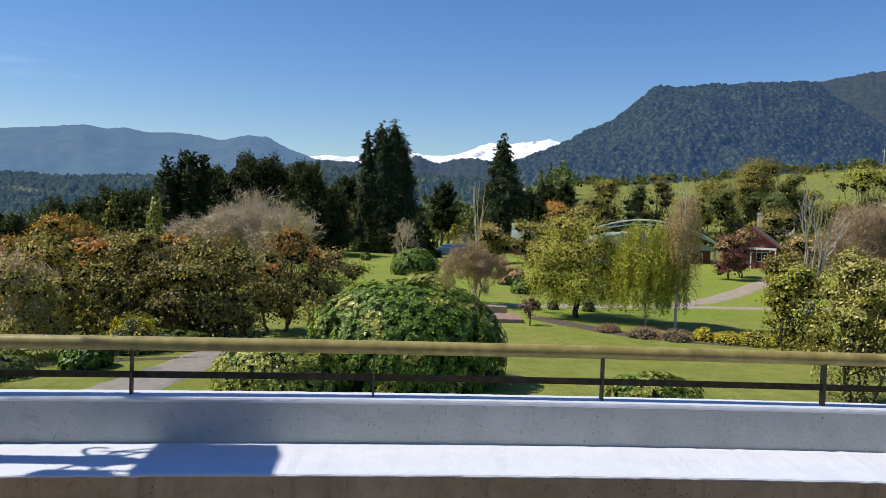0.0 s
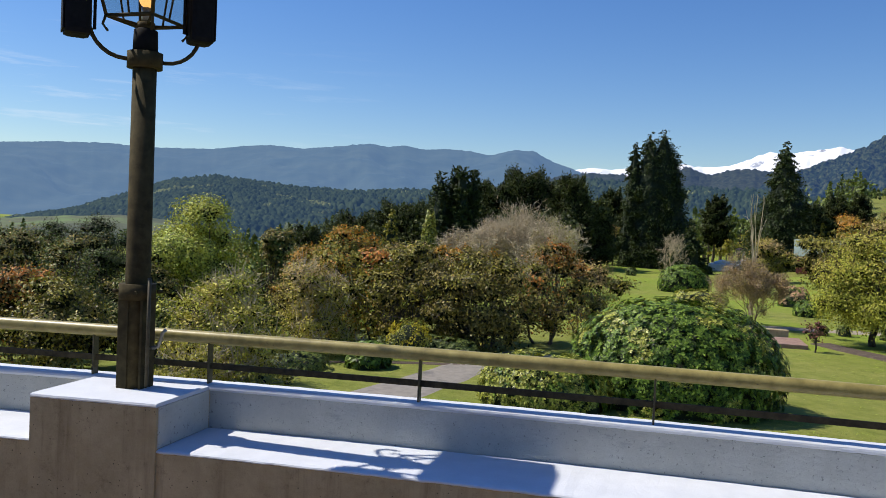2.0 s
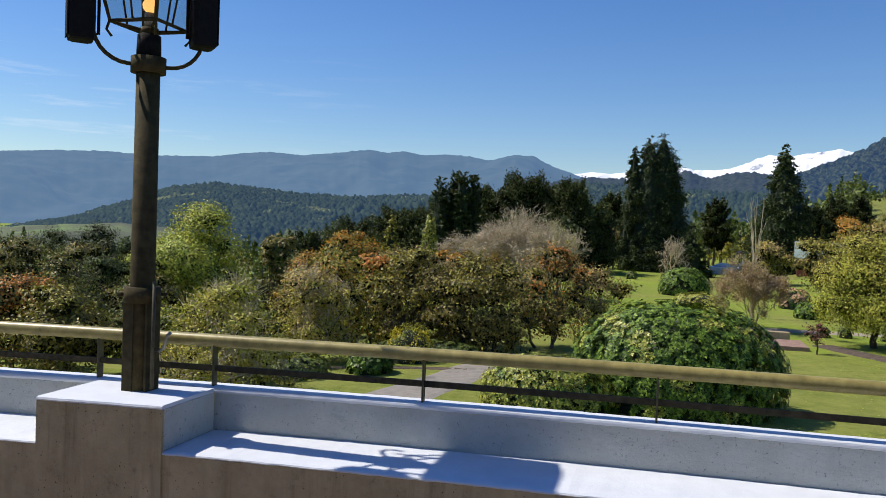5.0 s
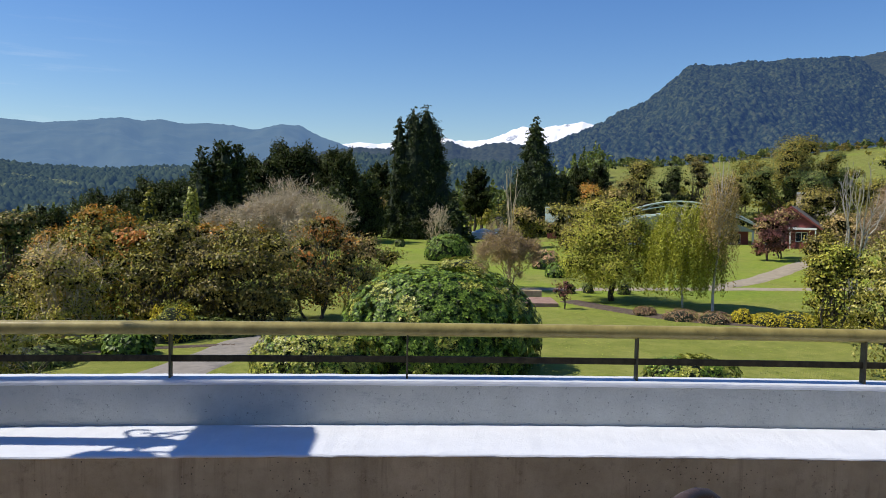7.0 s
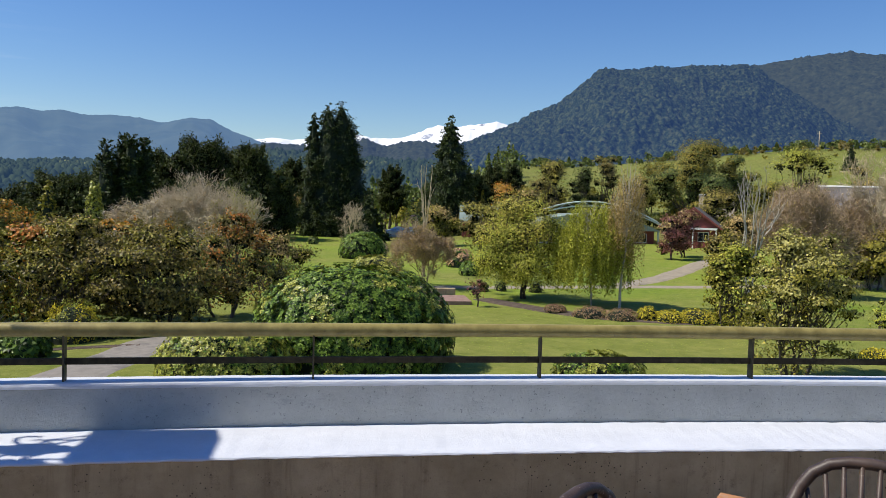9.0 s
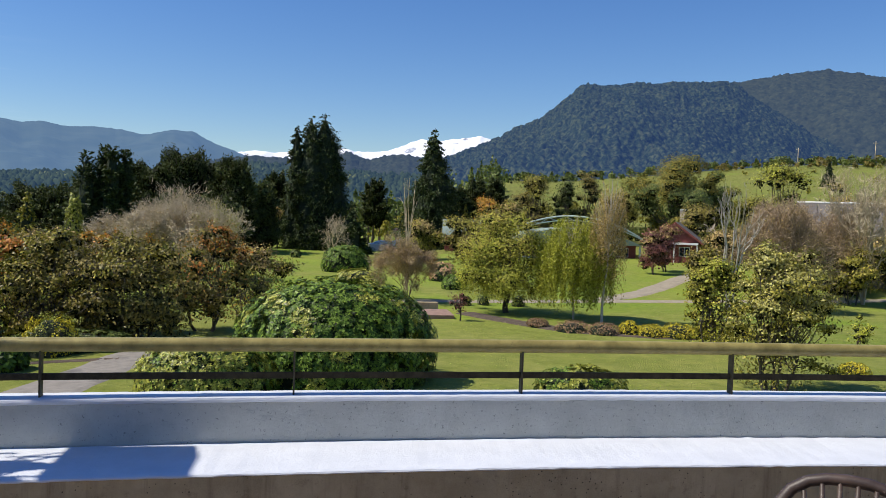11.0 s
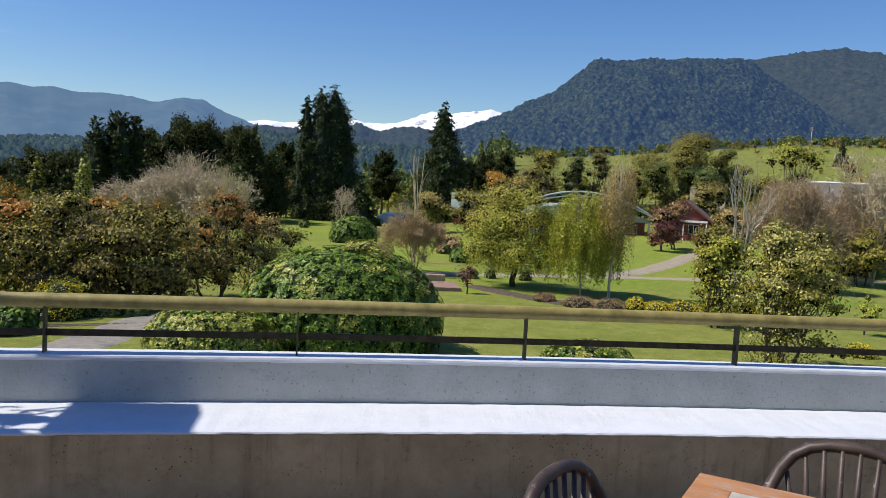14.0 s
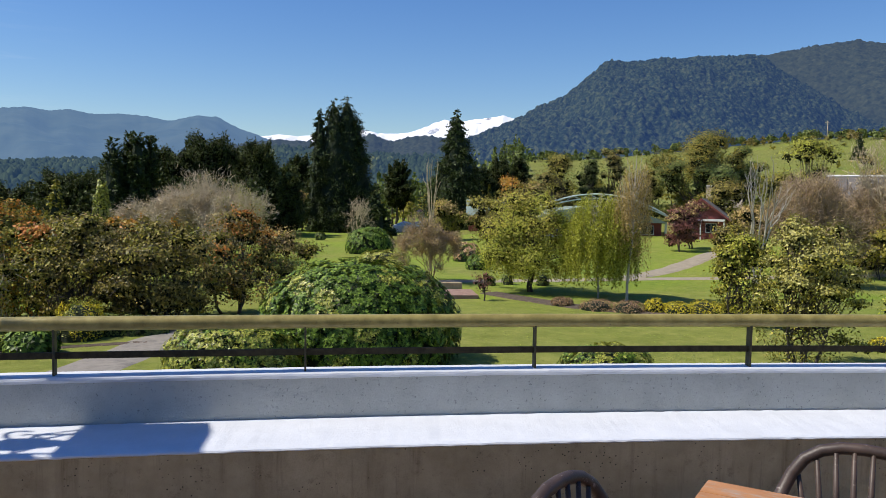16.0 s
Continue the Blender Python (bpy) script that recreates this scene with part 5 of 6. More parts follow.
for i, (x, y, h, w, leaf) in enumerate(((12.6, 39.4, 0.6, 2.0, L_HEATHER), (14.0, 38.6, 0.6, 1.9, L_HEATHER), (15.4, 38.5, 0.75, 1.3, L_YELLOW), (16.4, 38.0, 0.65, 1.8, L_YELLOW), (17.6, 37.7, 0.8, 2.0, L_YELLOW), (18.6, 37.5, 0.6, 1.5, L_YELLOW), (19.6, 37.4, 0.8, 2.1, L_YELLOW), (11.2, 41.0, 0.5, 1.3, L_HEATHER), (20.9, 37.4, 0.7, 1.5, L_YELLOW))):
    bush("bed_shrub", "low %s shrub in the flower bed" % ("yellow-flowering" if leaf is L_YELLOW else "brownish heather"), x, y, h, w, leaf, 1300, 0.10, 40 + i, None, L_OLIVE, 0.3, rosette=False, lump=0.3)
for i, (x, y, h, w) in enumerate(((10.2, 51.0, 0.8, 0.9), (8.9, 50.4, 0.6, 0.8), (12.4, 50.6, 0.9, 1.0))):
    bush("clipped_shrub", "small dark rounded shrub by the road", x, y, h, w, L_FOREST, 500, 0.12, 60 + i)
bush("garden_shrub", "low golden shrub in the grass", 20.6, 28.2, 0.55, 1.3, L_YELLOW, 900, 0.10, 65, None, L_OLIVE, 0.4, rosette=False)
bush("garden_shrub", "low golden shrub in the grass", 23.6, 27.6, 0.7, 1.5, L_YELLOW, 900, 0.10, 66, None, L_OLIVE, 0.5, rosette=False)
broad_tree("young_tree", "thin young tree with few leaves in the grass", 24.5, 33.5, 1.9, 1.3, L_LIGHT, 500, 0.12, 67, 0.2, 9, 0.4)
bush("yellow_shrub", "bright yellow-green shrub under the trees", -10.4, 31.8, 1.7, 2.1, L_YELLOW, 2600, 0.11, 68, None, L_YELGREEN, 0.25, rosette=False, lump=0.3)

broad_tree("autumn_tree", "open tree with orange and yellow-green leaves", -5.5, 37.8, 5.1, 4.4, L_DARKOLIVE, 9000, 0.13, 70, 0.12, 34, 0.26, stems=4, second=L_RUST, share=0.26, twigs=0.8)
broad_tree("dark_shrub_tree", "tall dark olive shrub with dense twigs", -7.7, 34.4, 4.5, 5.2, L_DARKOLIVE, 15000, 0.14, 71, 0.02, 44, 0.27, stems=6, second=L_OLIVE, share=0.25, twigs=0.8)
broad_tree("dark_shrub_tree", "tall brownish olive shrub with fine twigs", -11.6, 35.0, 4.8, 3.9, L_DARKOLIVE, 11000, 0.14, 72, 0.02, 40, 0.28, stems=6, second=L_OLIVE, share=0.4, twigs=0.8)
broad_tree("dark_shrub_tree", "dark twiggy shrub between taller ones", -9.9, 37.0, 4.6, 3.6, L_DARKOLIVE, 9000, 0.15, 73, 0.02, 36, 0.28, stems=6, second=L_ORANGE, share=0.15, twigs=0.8)
broad_tree("orange_shrub", "tall shrub turning orange at its edge", -13.6, 36.5, 4.5, 3.2, L_OLIVE, 7500, 0.15, 74, 0.03, 30, 0.3, stems=5, second=L_RUST, share=0.25, twigs=0.6)
broad_tree("grey_shrub", "rounded grey-green shrub with fine twigs", -4.0, 42.8, 3.9, 4.2, L_OLIVE, 9000, 0.13, 75, 0.03, 26, 0.3, stems=5, second=L_BUD, share=0.5, twigs=0.6, category="shrub")
broad_tree("olive_shrub", "wide olive shrub with tangled pale twigs", -13.9, 23.0, 3.65, 4.7, L_TANGLE, 17000, 0.095, 76, 0.0, 46, 0.25, bark=M_TWIG, stems=7, second=L_LIGHT, share=0.3, twigs=3.2, inner=0.05, category="shrub")
broad_tree("olive_shrub", "wide olive shrub with tangled pale twigs", -14.3, 30.3, 4.0, 4.6, L_TANGLE, 14000, 0.105, 77, 0.0, 40, 0.26, bark=M_TWIG, stems=7, second=L_BUD, share=0.3, twigs=2.6, inner=0.05, category="shrub")
broad_tree("orange_tree", "rounded tree in orange and yellow-green leaf", -17.6, 41.0, 6.1, 4.6, L_OLIVE, 9000, 0.16, 78, 0.05, 34, 0.28, stems=3, second=L_ORANGE, share=0.3, twigs=0.4)
broad_tree("orange_tree", "golden brown shrubby tree", -16.2, 36.5, 4.6, 3.8, L_ORANGE, 8000, 0.14, 79, 0.03, 30, 0.3, stems=5, second=L_OLIVE, share=0.5, twigs=0.5)
broad_tree("willow_tree", "large rounded willow in fresh light green leaf", -31.9, 49.6, 11.0, 9.8, L_WILLOWDOME, 44000, 0.19, 80, 0.02, 24, 0.33, stems=2, second=L_LIGHT, share=0.35, droop=0.5, billow=True, inner=0.2)
broad_tree("dark_tree", "dark green rounded tree beside the willow", -28.0, 53.2, 8.4, 4.2, L_FOREST, 8000, 0.24, 81, 0.05, 30, 0.3, stems=2, second=L_DARKOLIVE, share=0.4)
broad_tree("dark_tree", "brownish green tree in the hollow", -23.0, 56.0, 7.2, 4.4, L_FOREST, 7000, 0.24, 82, 0.05, 28, 0.3, stems=2, second=L_ORANGE, share=0.3)
for i, (x, y, h, w, a, b) in enumerate(((-20.8, 23.3, 3.3, 4.0, L_DARKOLIVE, L_OLIVE), (-24.5, 25.0, 3.7, 4.2, L_DARKOLIVE, L_RUST), (-27.5, 31, 5.6, 4.6, L_FOREST, L_DARKOLIVE), (-31, 28.5, 5.8, 4.6, L_FOREST, L_DARKOLIVE), (-34, 36, 7.0, 5.5, L_FOREST, L_DARKOLIVE), (-23, 31.0, 4.2, 3.6, L_FOREST, L_DARKOLIVE), (-40, 42, 8.6, 6.5, L_CEDAR, L_FOREST), (-29.8, 36.5, 5.6, 4.2, L_CEDAR, L_FOREST), (-37, 30, 7.0, 5.5, L_FOREST, L_DARKOLIVE), (-18.3, 25.6, 2.3, 3.0, L_FOREST, L_LIGHT), (-45, 38, 8, 6.5, L_DARKOLIVE, L_FOREST), (-21.5, 45.0, 5.6, 4.0, L_DARKOLIVE, L_ORANGE), (-37.5, 46.5, 9.8, 5.0, L_CEDAR, L_CONIFER), (-42.5, 48.0, 10.3, 5.5, L_CEDAR, L_CONIFER), (-34.5, 42.5, 8.0, 3.6, L_CEDAR, L_CONIFER))):
    broad_tree("valley_tree", "dense %s tree in the falling ground" % ("dark green" if b is not L_RUST else "orange-flecked"), x, y, h, w, a, 12000, 0.13, 90 + i, 0.03, 30, 0.30, stems=1, second=b, share=0.4, twigs=0.3, inner=0.35)
bush("white_shrub", "low shrub with large pale leaves under the trees", -11.0, 28.6, 1.0, 1.8, L_RHODO, 1400, 0.26, 110)
bush("low_hedge", "low dark green undergrowth below the trees", -13.5, 26.8, 0.9, 3.2, L_FOREST, 2500, 0.16, 111)
bush("low_hedge", "low dark green undergrowth below the trees", -9.8, 32.6, 0.9, 5.5, L_FOREST, 3500, 0.16, 112, 1.6)

# ---- tall evergreens ----
conifer("sequoia", "tall dark twin-topped sequoia standing on the lawn", -2.1, 129.0, 21.9, 10.0, None, 40000, 0.38, 120, 0.5, 0.02, 0.25, tops=((0.8, 0.0, 1.0), (-1.2, -0.6, 0.97), (2.0, 0.4, 0.86)), ragged=0.3)
conifer("sequoia", "slimmer dark conifer joined to its neighbour", -5.6, 128.0, 19.6, 4.4, None, 14000, 0.40, 121, 0.6, 0.02, 0.45, ragged=0.4)
conifer("fir_tree", "tall regular dark fir with a pointed top", 15.6, 121.5, 18.6, 9.6, None, 36000, 0.40, 122, 0.8, 0.0, 0.4)
conifer("young_fir", "smaller dark fir with spreading boughs", 2.9, 118.0, 6.9, 5.2, None, 6000, 0.5, 123, 0.9, 0.0, 0.2, ragged=0.4)
conifer("young_fir", "small dark fir beside the large one", 17.8, 116.0, 4.4, 2.6, L_CEDAR, 2000, 0.4, 124, 0.9, 0.0, 0.2)
spreading_cypress("araucaria", "dark umbrella-shaped monkey puzzle tree", 7.8, 146.0, 10.0, 6.0, L_CEDAR, 5000, 0.6, 125, 14, 0.45)
spreading_cypress("araucaria", "dark umbrella-shaped monkey puzzle tree", -9.5, 141.0, 10.2, 6.5, L_CEDAR, 5000, 0.6, 126, 14, 0.45)
for i, (x, y, h, w) in enumerate(((-25.6, 88.2, 12.2, 2.2), (-24.3, 89.5, 12.5, 2.1), (-23.2, 88.6, 12.3, 2.3), (-22.1, 89.8, 11.7, 2.0))):
    conifer("cypress", "dark columnar cypress in a close group", x, y, h, w, L_CONIFER, 6000, 0.34, 130 + i, 0.33, 0.02, -1.1, ragged=0.2)
for i, (x, y, h, w) in enumerate(((-24.0, 110, 13.8, 11), (-20.3, 113, 16.2, 11.5), (-16.8, 116, 14.9, 10.5), (-13.2, 111.5, 15.2, 8.0), (-37.2, 108, 13.2, 13), (-43.5, 106, 14.4, 12), (-31.5, 112, 12.2, 12), (-49, 101, 15.6, 11), (-27.8, 105, 10.8, 9), (-34, 103, 11.8, 11), (-41, 99, 12.6, 11), (-10.5, 116, 11.5, 7))):
    spreading_cypress("old_cypress", "wide dark cypress with ragged upswept boughs", x, y, h, w, L_CEDAR, 13000, 0.52, 140 + i, 26, 0.06)
bare_tree("bare_tree", "wide round leafless tree with fine grey twigs", -13.2, 70.7, 7.9, 13.0, M_TWIG, 150, 5, 3, 9, 0.05, 0.5, L_BUD, 5000, 0.13, 0.06, thick=0.018, twigs=32000, twig=0.62)
bare_tree("budding_tree", "grey twiggy tree with first green leaves", -8.9, 66.5, 6.6, 5.0, M_TWIG, 151, 5, 3, 4, 0.05, 0.5, L_LIGHT, 3500, 0.11, twigs=6000)
bare_tree("bare_tree", "small leafless tree in front of the sequoia", 0.6, 112.0, 6.0, 5.0, M_TWIG, 152, 5, 3, 3, 0.07, 0.55, twigs=1500)
conifer("young_conifer", "slender light green young conifer", -28.5, 80.0, 9.6, 3.2, L_OLIVE, 2600, 0.45, 153, 0.8, 0.0, 0.1, ragged=0.4)
bush("golden_conifer", "bright yellow-green columnar shrub", -23.2, 76.4, 8.2, 1.9, L_YELGREEN, 2600, 0.3, 154, rosette=False)
for i, (x, y, h, w, a) in enumerate(((-12.5, 127, 6.2, 5.0, L_LIGHT), (-8.5, 131, 6.5, 5.0, L_OLIVE), (-16.0, 133, 6.0, 5.0, L_OLIVE), (-5.5, 139, 7.5, 5.5, L_GOLDEN), (-19.0, 78, 4.6, 5.0, L_DARKOLIVE), (-24.0, 68, 5.2, 5.0, L_DARKOLIVE), (-28.0, 72, 6.5, 5.5, L_FOREST), (-18.5, 58, 4.6, 4.5, L_OLIVE), (-33, 84, 8.5, 6, L_OLIVE), (-39, 80, 10, 6, L_FOREST))):
    broad_tree("garden_tree", "rounded %s tree at the lawn's edge" % ("light green" if a is L_LIGHT else "dull green"), x, y, h, w, a, 3600, 0.30, 160 + i, 0.12, 22, 0.32, second=L_BUD if i % 2 else None)
bush("hedge", "low dark hedge below the bare tree", -15.5, 63.0, 2.6, 9.0, L_DARKOLIVE, 4500, 0.24, 172, 3.0)

# ---- behind: toward the meadow ----
broad_tree("golden_tree", "big lobed evergreen with golden green tips", 50.7, 113.2, 12.7, 13.2, L_FOREST, 22000, 0.28, 187, 0.03, 26, 0.24, stems=2, second=L_GOLDEN, share=0.55, billow=True, inner=0.3)
broad_tree("golden_tree", "smaller golden evergreen beside the big one", 57.5, 113.5, 10.6, 6.5, L_FOREST, 7000, 0.28, 181, 0.05, 14, 0.3, second=L_GOLDEN, share=0.4, billow=True)
for i, (x, y, h, w, a, b) in enumerate(((30.5, 116, 10.2, 6.0, L_DARKOLIVE, L_OLIVE), (35.0, 117, 10.6, 4.0, L_CEDAR, L_FOREST), (39.0, 118, 11.0, 4.6, L_CEDAR, L_DARKOLIVE), (42.5, 112, 8.0, 5.0, L_OLIVE, L_DARKOLIVE), (57.0, 94.2, 11.6, 7.5, L_OLIVE, L_LIGHT), (63, 92, 9.5, 6, L_OLIVE, L_BUD), (52, 92, 7.5, 6, L_DARKOLIVE, L_OLIVE), (47, 97, 6.5, 6, L_OLIVE, L_DARKOLIVE), (24, 105, 6.5, 5, L_BUD, L_OLIVE), (20.5, 103, 7.2, 4, L_BUD, L_ORANGE), (17.5, 82, 4.2, 4.0, L_OLIVE, L_DARKOLIVE), (15.2, 88, 5.2, 5.4, L_DARKOLIVE, L_OLIVE), (11.5, 97, 5.0, 4.0, L_OLIVE, L_BUD), (36.0, 60.0, 4.0, 4.6, L_OLIVE, L_DARKOLIVE), (44, 62, 4.5, 5.5, L_DARKOLIVE, L_OLIVE), (32.8, 65, 3.4, 3.4, L_OLIVE, L_DARKOLIVE), (36.5, 68.5, 5.0, 4.0, L_DARKOLIVE, L_BUD), (50, 63, 6, 5.5, L_OLIVE, L_BUD))):
    broad_tree("hedgerow_tree", "mixed dull green tree in the hedgerow", x, y, h, w, a, 4700, 0.27, 190 + i, 0.02, 26, 0.36, stems=2, second=b, share=0.4, twigs=0.2, inner=0.3)
for i, (x, y, h, w) in enumerate(((33.0, 77.0, 4.4, 3.2), (35.4, 79.5, 4.9, 3.6))):
    broad_tree("red_tree", "small tree with dark red leaves by the house", x, y, h, w, L_RED, 3500, 0.22, 215 + i, 0.15, 20, 0.34, stems=2, second=L_BUD, share=0.2)
for i, (x, y, h, w) in enumerate(((22.0, 138, 10.6, 6.5), (26.0, 141, 11.6, 6.5), (30.0, 143, 11.2, 5.5), (19.0, 141, 10.0, 6.0))):
    spreading_cypress("dark_cypress", "dark cypress in a clump behind the fir", x, y, h, w, L_CEDAR, 5000, 0.6, 220 + i, 18, 0.05)
conifer("meadow_fir", "lone small fir on the meadow", 132, 196.3, 6.8, 3.8, L_CEDAR, 1800, 0.55, 230, 0.8, 0.0, 0.2)

rs = rng_of(7)


def scatter(n, az0, az1, r0, r1, h0, h1, cone=0.2, crest=None, wide=1.0):
    got = []
    for k in range(n):
        a, r = radians(rs.uniform(az0, az1)), math.sqrt(rs.uniform(r0 * r0, r1 * r1))
        h = rs.uniform(h0, h1)
        is_cone = rs.uniform() < cone
        if crest is not None:
            h = max(2.5, min(h, 1.6 + r * crest - gz(r * math.sin(a), r * math.cos(a))) * rs.uniform(0.82, 1.0))
        got.append((r * math.sin(a), r * math.cos(a), h, h * (0.35 if is_cone else rs.uniform(0.5, 0.8)) * wide, is_cone))
    return got


far_wood("valley_wood", "dark mixed wood filling the valley", scatter(330, -58, -26, 75, 260, 10, 18, 0.2, -0.016), L_FOREST, 301, 180, 0.68)
far_wood("valley_wood", "olive green trees among the valley wood", scatter(110, -58, -27, 66, 220, 9, 15, 0.05, -0.026), L_DARKOLIVE, 302, 170, 0.6)
far_wood("back_wood", "dark wood behind the old cypresses", scatter(210, -28, -4, 135, 330, 9, 14, 0.45), L_FOREST, 303, 110, 0.85)
far_wood("cypress_wood", "dark evergreen thicket under the old cypresses", scatter(34, -25, -5.5, 104, 124, 7.5, 10.5, 0.0, None, 1.5), L_CEDAR, 310, 900, 0.42)
far_wood("back_wood", "mixed wood beyond the sequoia lawn", scatter(190, -6, 13, 150, 330, 8, 12, 0.5), L_FOREST, 304, 110, 0.85)
far_wood("back_wood", "lighter trees in front of the far wood", scatter(45, -8, 11, 138, 190, 5, 8.5, 0.1), L_OLIVE, 305, 150, 0.55)
far_wood("ridge_wood", "bushes and trees along the meadow's crest", scatter(120, 12, 42, 290, 303, 1.2, 3.6, 0.1, None, 2.2), L_FOREST, 306, 110, 0.75)
far_wood("ridge_wood", "brownish bushes along the meadow's crest", scatter(60, 22, 42, 286, 303, 1.2, 3.2, 0.0, None, 2.0), L_DARKOLIVE, 307, 110, 0.6)
far_wood("meadow_bushes", "scattered bushes on the grassy slope", scatter(36, 22, 44, 170, 285, 0.8, 2.4, 0.1, None, 1.8), L_OLIVE, 308, 70, 0.5)
far_wood("lower_meadow_wood", "scrub at the foot of the meadow", scatter(60, 9, 30, 125, 160, 3.5, 7.0, 0.1), L_OLIVE, 309, 150, 0.45)



# ---- rough grass standing in the lawn ----
L_LAWN = leaf_material("lawn_blades", ((0.10, 0.165, 0.018), (0.20, 0.26, 0.035), (0.38, 0.36, 0.09)), 0.3, 0.2, 0.6)
rt = rng_of(8)
gx, gy = rt.uniform(-16, 30, 60000), 21 + 40 * rt.uniform(0, 1, 60000) ** 1.5
patch = np.array([noise.noise(Vector((a * 0.23, b * 0.23, 0.0))) + 0.6 * noise.noise(Vector((a * 1.1, b * 1.1, 4.0))) for a, b in zip(gx, gy)])
off_road = (np.abs(gx - (-10.5 + (gy - 14) * 0.21)) > 1.9) & (np.abs(gy - (51.6 + 0.165 * gx)) > 1.6) & ~((gx > 18) & (np.abs(gx - (19.5 + (gy - 55.6) * 0.84)) < 1.9) & (gy > 55))
kept_in = (patch > rt.uniform(-0.25, 0.55, 60000)) & off_road & ~((gx > 3.2) & (gx < 7.6) & (gy > 43) & (gy < 48))
gx, gy = gx[kept_in], gy[kept_in]
size = rt.uniform(0.05, 0.11, len(gx))
spots = np.stack([gx, gy, np.array([gz(a, b) for a, b in zip(gx, gy)]) + size * 0.3], -1)
way = unit(rt.normal(size=(len(gx), 3)) * np.array([1, 1, 0.3]) + np.array([0, 0, 0.25]))
skyward = np.tile(np.array([[0.0, 0, 1.0]]), (len(gx), 1))
tagged(new("grass_tufts", leaves("grass_tufts", spots, size, L_LAWN, rt, skyward, way, 0.35, 0.75)), "short uneven grass tufts across the mown lawn", "grass", kind="stuff")

# ---- buildings ----
M_REDWOOD = surface("red_boards", (0.13, 0.030, 0.025), (0.22, 0.055, 0.045), 2.0, 0.75, 0.4, 0.02, stretch=(1, 1, 6))
M_ROOFGREY = surface("grey_shingles", (0.085, 0.075, 0.068), (0.14, 0.125, 0.115), 1.5, 0.9, 0.5, 0.03, stain=(0.11, 0.10, 0.09), stain_scale=0.8)
M_ROOFGREEN = surface("pale_green_sheet", (0.17, 0.23, 0.195), (0.25, 0.31, 0.265), 1.2, 0.6, 0.2, 0.01)
M_TRUSS = surface("pale_green_steel", (0.46, 0.56, 0.50), (0.60, 0.68, 0.63), 2.0, 0.5, 0.1)
M_TRIMWHITE = surface("white_boards", (0.62, 0.61, 0.58), (0.76, 0.75, 0.72), 2.0, 0.7, 0.2)
M_SHEET = surface("weathered_sheet", (0.095, 0.085, 0.075), (0.155, 0.138, 0.12), 0.5, 0.75, 0.3, 0.02, stain=(0.25, 0.18, 0.14), stain_scale=0.35, stain_from=0.58, stretch=(1, 1, 0.3))
M_SHEETLIGHT = surface("translucent_sheet", (0.17, 0.165, 0.16), (0.22, 0.21, 0.20), 1.0, 0.6, 0.2)
M_BEIGE = surface("beige_roof", (0.24, 0.20, 0.14), (0.33, 0.28, 0.21), 0.8, 0.85, 0.3, stain=(0.32, 0.24, 0.17), stain_scale=0.5)
M_DARKGLASS, dn, dl, dp = nodes_of("window_glass")
dp.inputs["Base Color"].default_value, dp.inputs["Roughness"].default_value = (0.02, 0.025, 0.03, 1), 0.06
M_POOL = surface("pool_blue", (0.50, 0.64, 0.70), (0.66, 0.77, 0.82), 1.0, 0.4, 0.1)
M_SLAB = surface("orange_canopy", (0.55, 0.24, 0.12), (0.66, 0.34, 0.18), 1.0, 0.6, 0.1)


def prism(profile, y0, y1):
    """A closed profile in x and z, carried from y0 to y1."""
    bm = bmesh.new()
    a = [bm.verts.new((x, y0, z)) for x, z in profile]
    b = [bm.verts.new((x, y1, z)) for x, z in profile]
    bm.faces.new(a)
    bm.faces.new(b[::-1])
    for i in range(len(a)):
        j = (i + 1) % len(a)
        bm.faces.new((a[i], b[i], b[j], a[j]))
    bmesh.ops.recalc_face_normals(bm, faces=bm.faces)
    return bm


def window_part(ob, x0, x1, z0, z1, y, frame_mat):
    f = part("window", boxed(x0 - 0.06, x1 + 0.06, y - 0.05, y + 0.02, z0 - 0.06, z1 + 0.06), frame_mat, ob, "window frame")
    part("pane", boxed(x0, (x0 + x1) / 2 - 0.03, y - 0.06, y - 0.052, z0, z1), M_DARKGLASS, f)
    part("pane", boxed((x0 + x1) / 2 + 0.03, x1, y - 0.06, y - 0.052, z0, z1), M_DARKGLASS, f)


def red_house(x, y, rz):
    ob = root("red_house", x, y, gz(x, y) - 0.35, "dark red wooden house with a grey gabled roof", "house", rz=rz)
    part("wall", prism(((-2.7, 0), (2.7, 0), (2.7, 2.75), (0, 4.75), (-2.7, 2.75)), -3.5, 3.5), M_REDWOOD, ob, "dark red boarded wall")
    for s in (-1, 1):
        part("roof", prism(((0, 4.78), (s * 3.3, 2.33), (s * 3.3, 2.48), (0, 4.95)), -4.1, 4.1), M_ROOFGREY, ob, "grey weathered roof slope")
        part("bargeboard", prism(((0, 4.70), (s * 3.32, 2.24), (s * 3.32, 2.50), (0, 4.97)), -4.16, -4.102), M_REDWOOD, ob)
    part("porch_beam", boxed(-2.7, 2.7, -4.05, -3.55, 2.28, 2.52), M_TRIMWHITE, ob, "pale beam across the gable")
    for px in (-2.6, 0.0, 2.6):
        part("post", boxed(px - 0.07, px + 0.07, -4.0, -3.86, 0, 2.28), M_TRIMWHITE, ob)
    window_part(ob, -1.9, -0.8, 0.95, 1.95, -3.5, M_TRIMWHITE)
    window_part(ob, 0.6, 1.7, 0.95, 1.95, -3.5, M_TRIMWHITE)
    return ob


red_house(42.4, 92.5, -29)


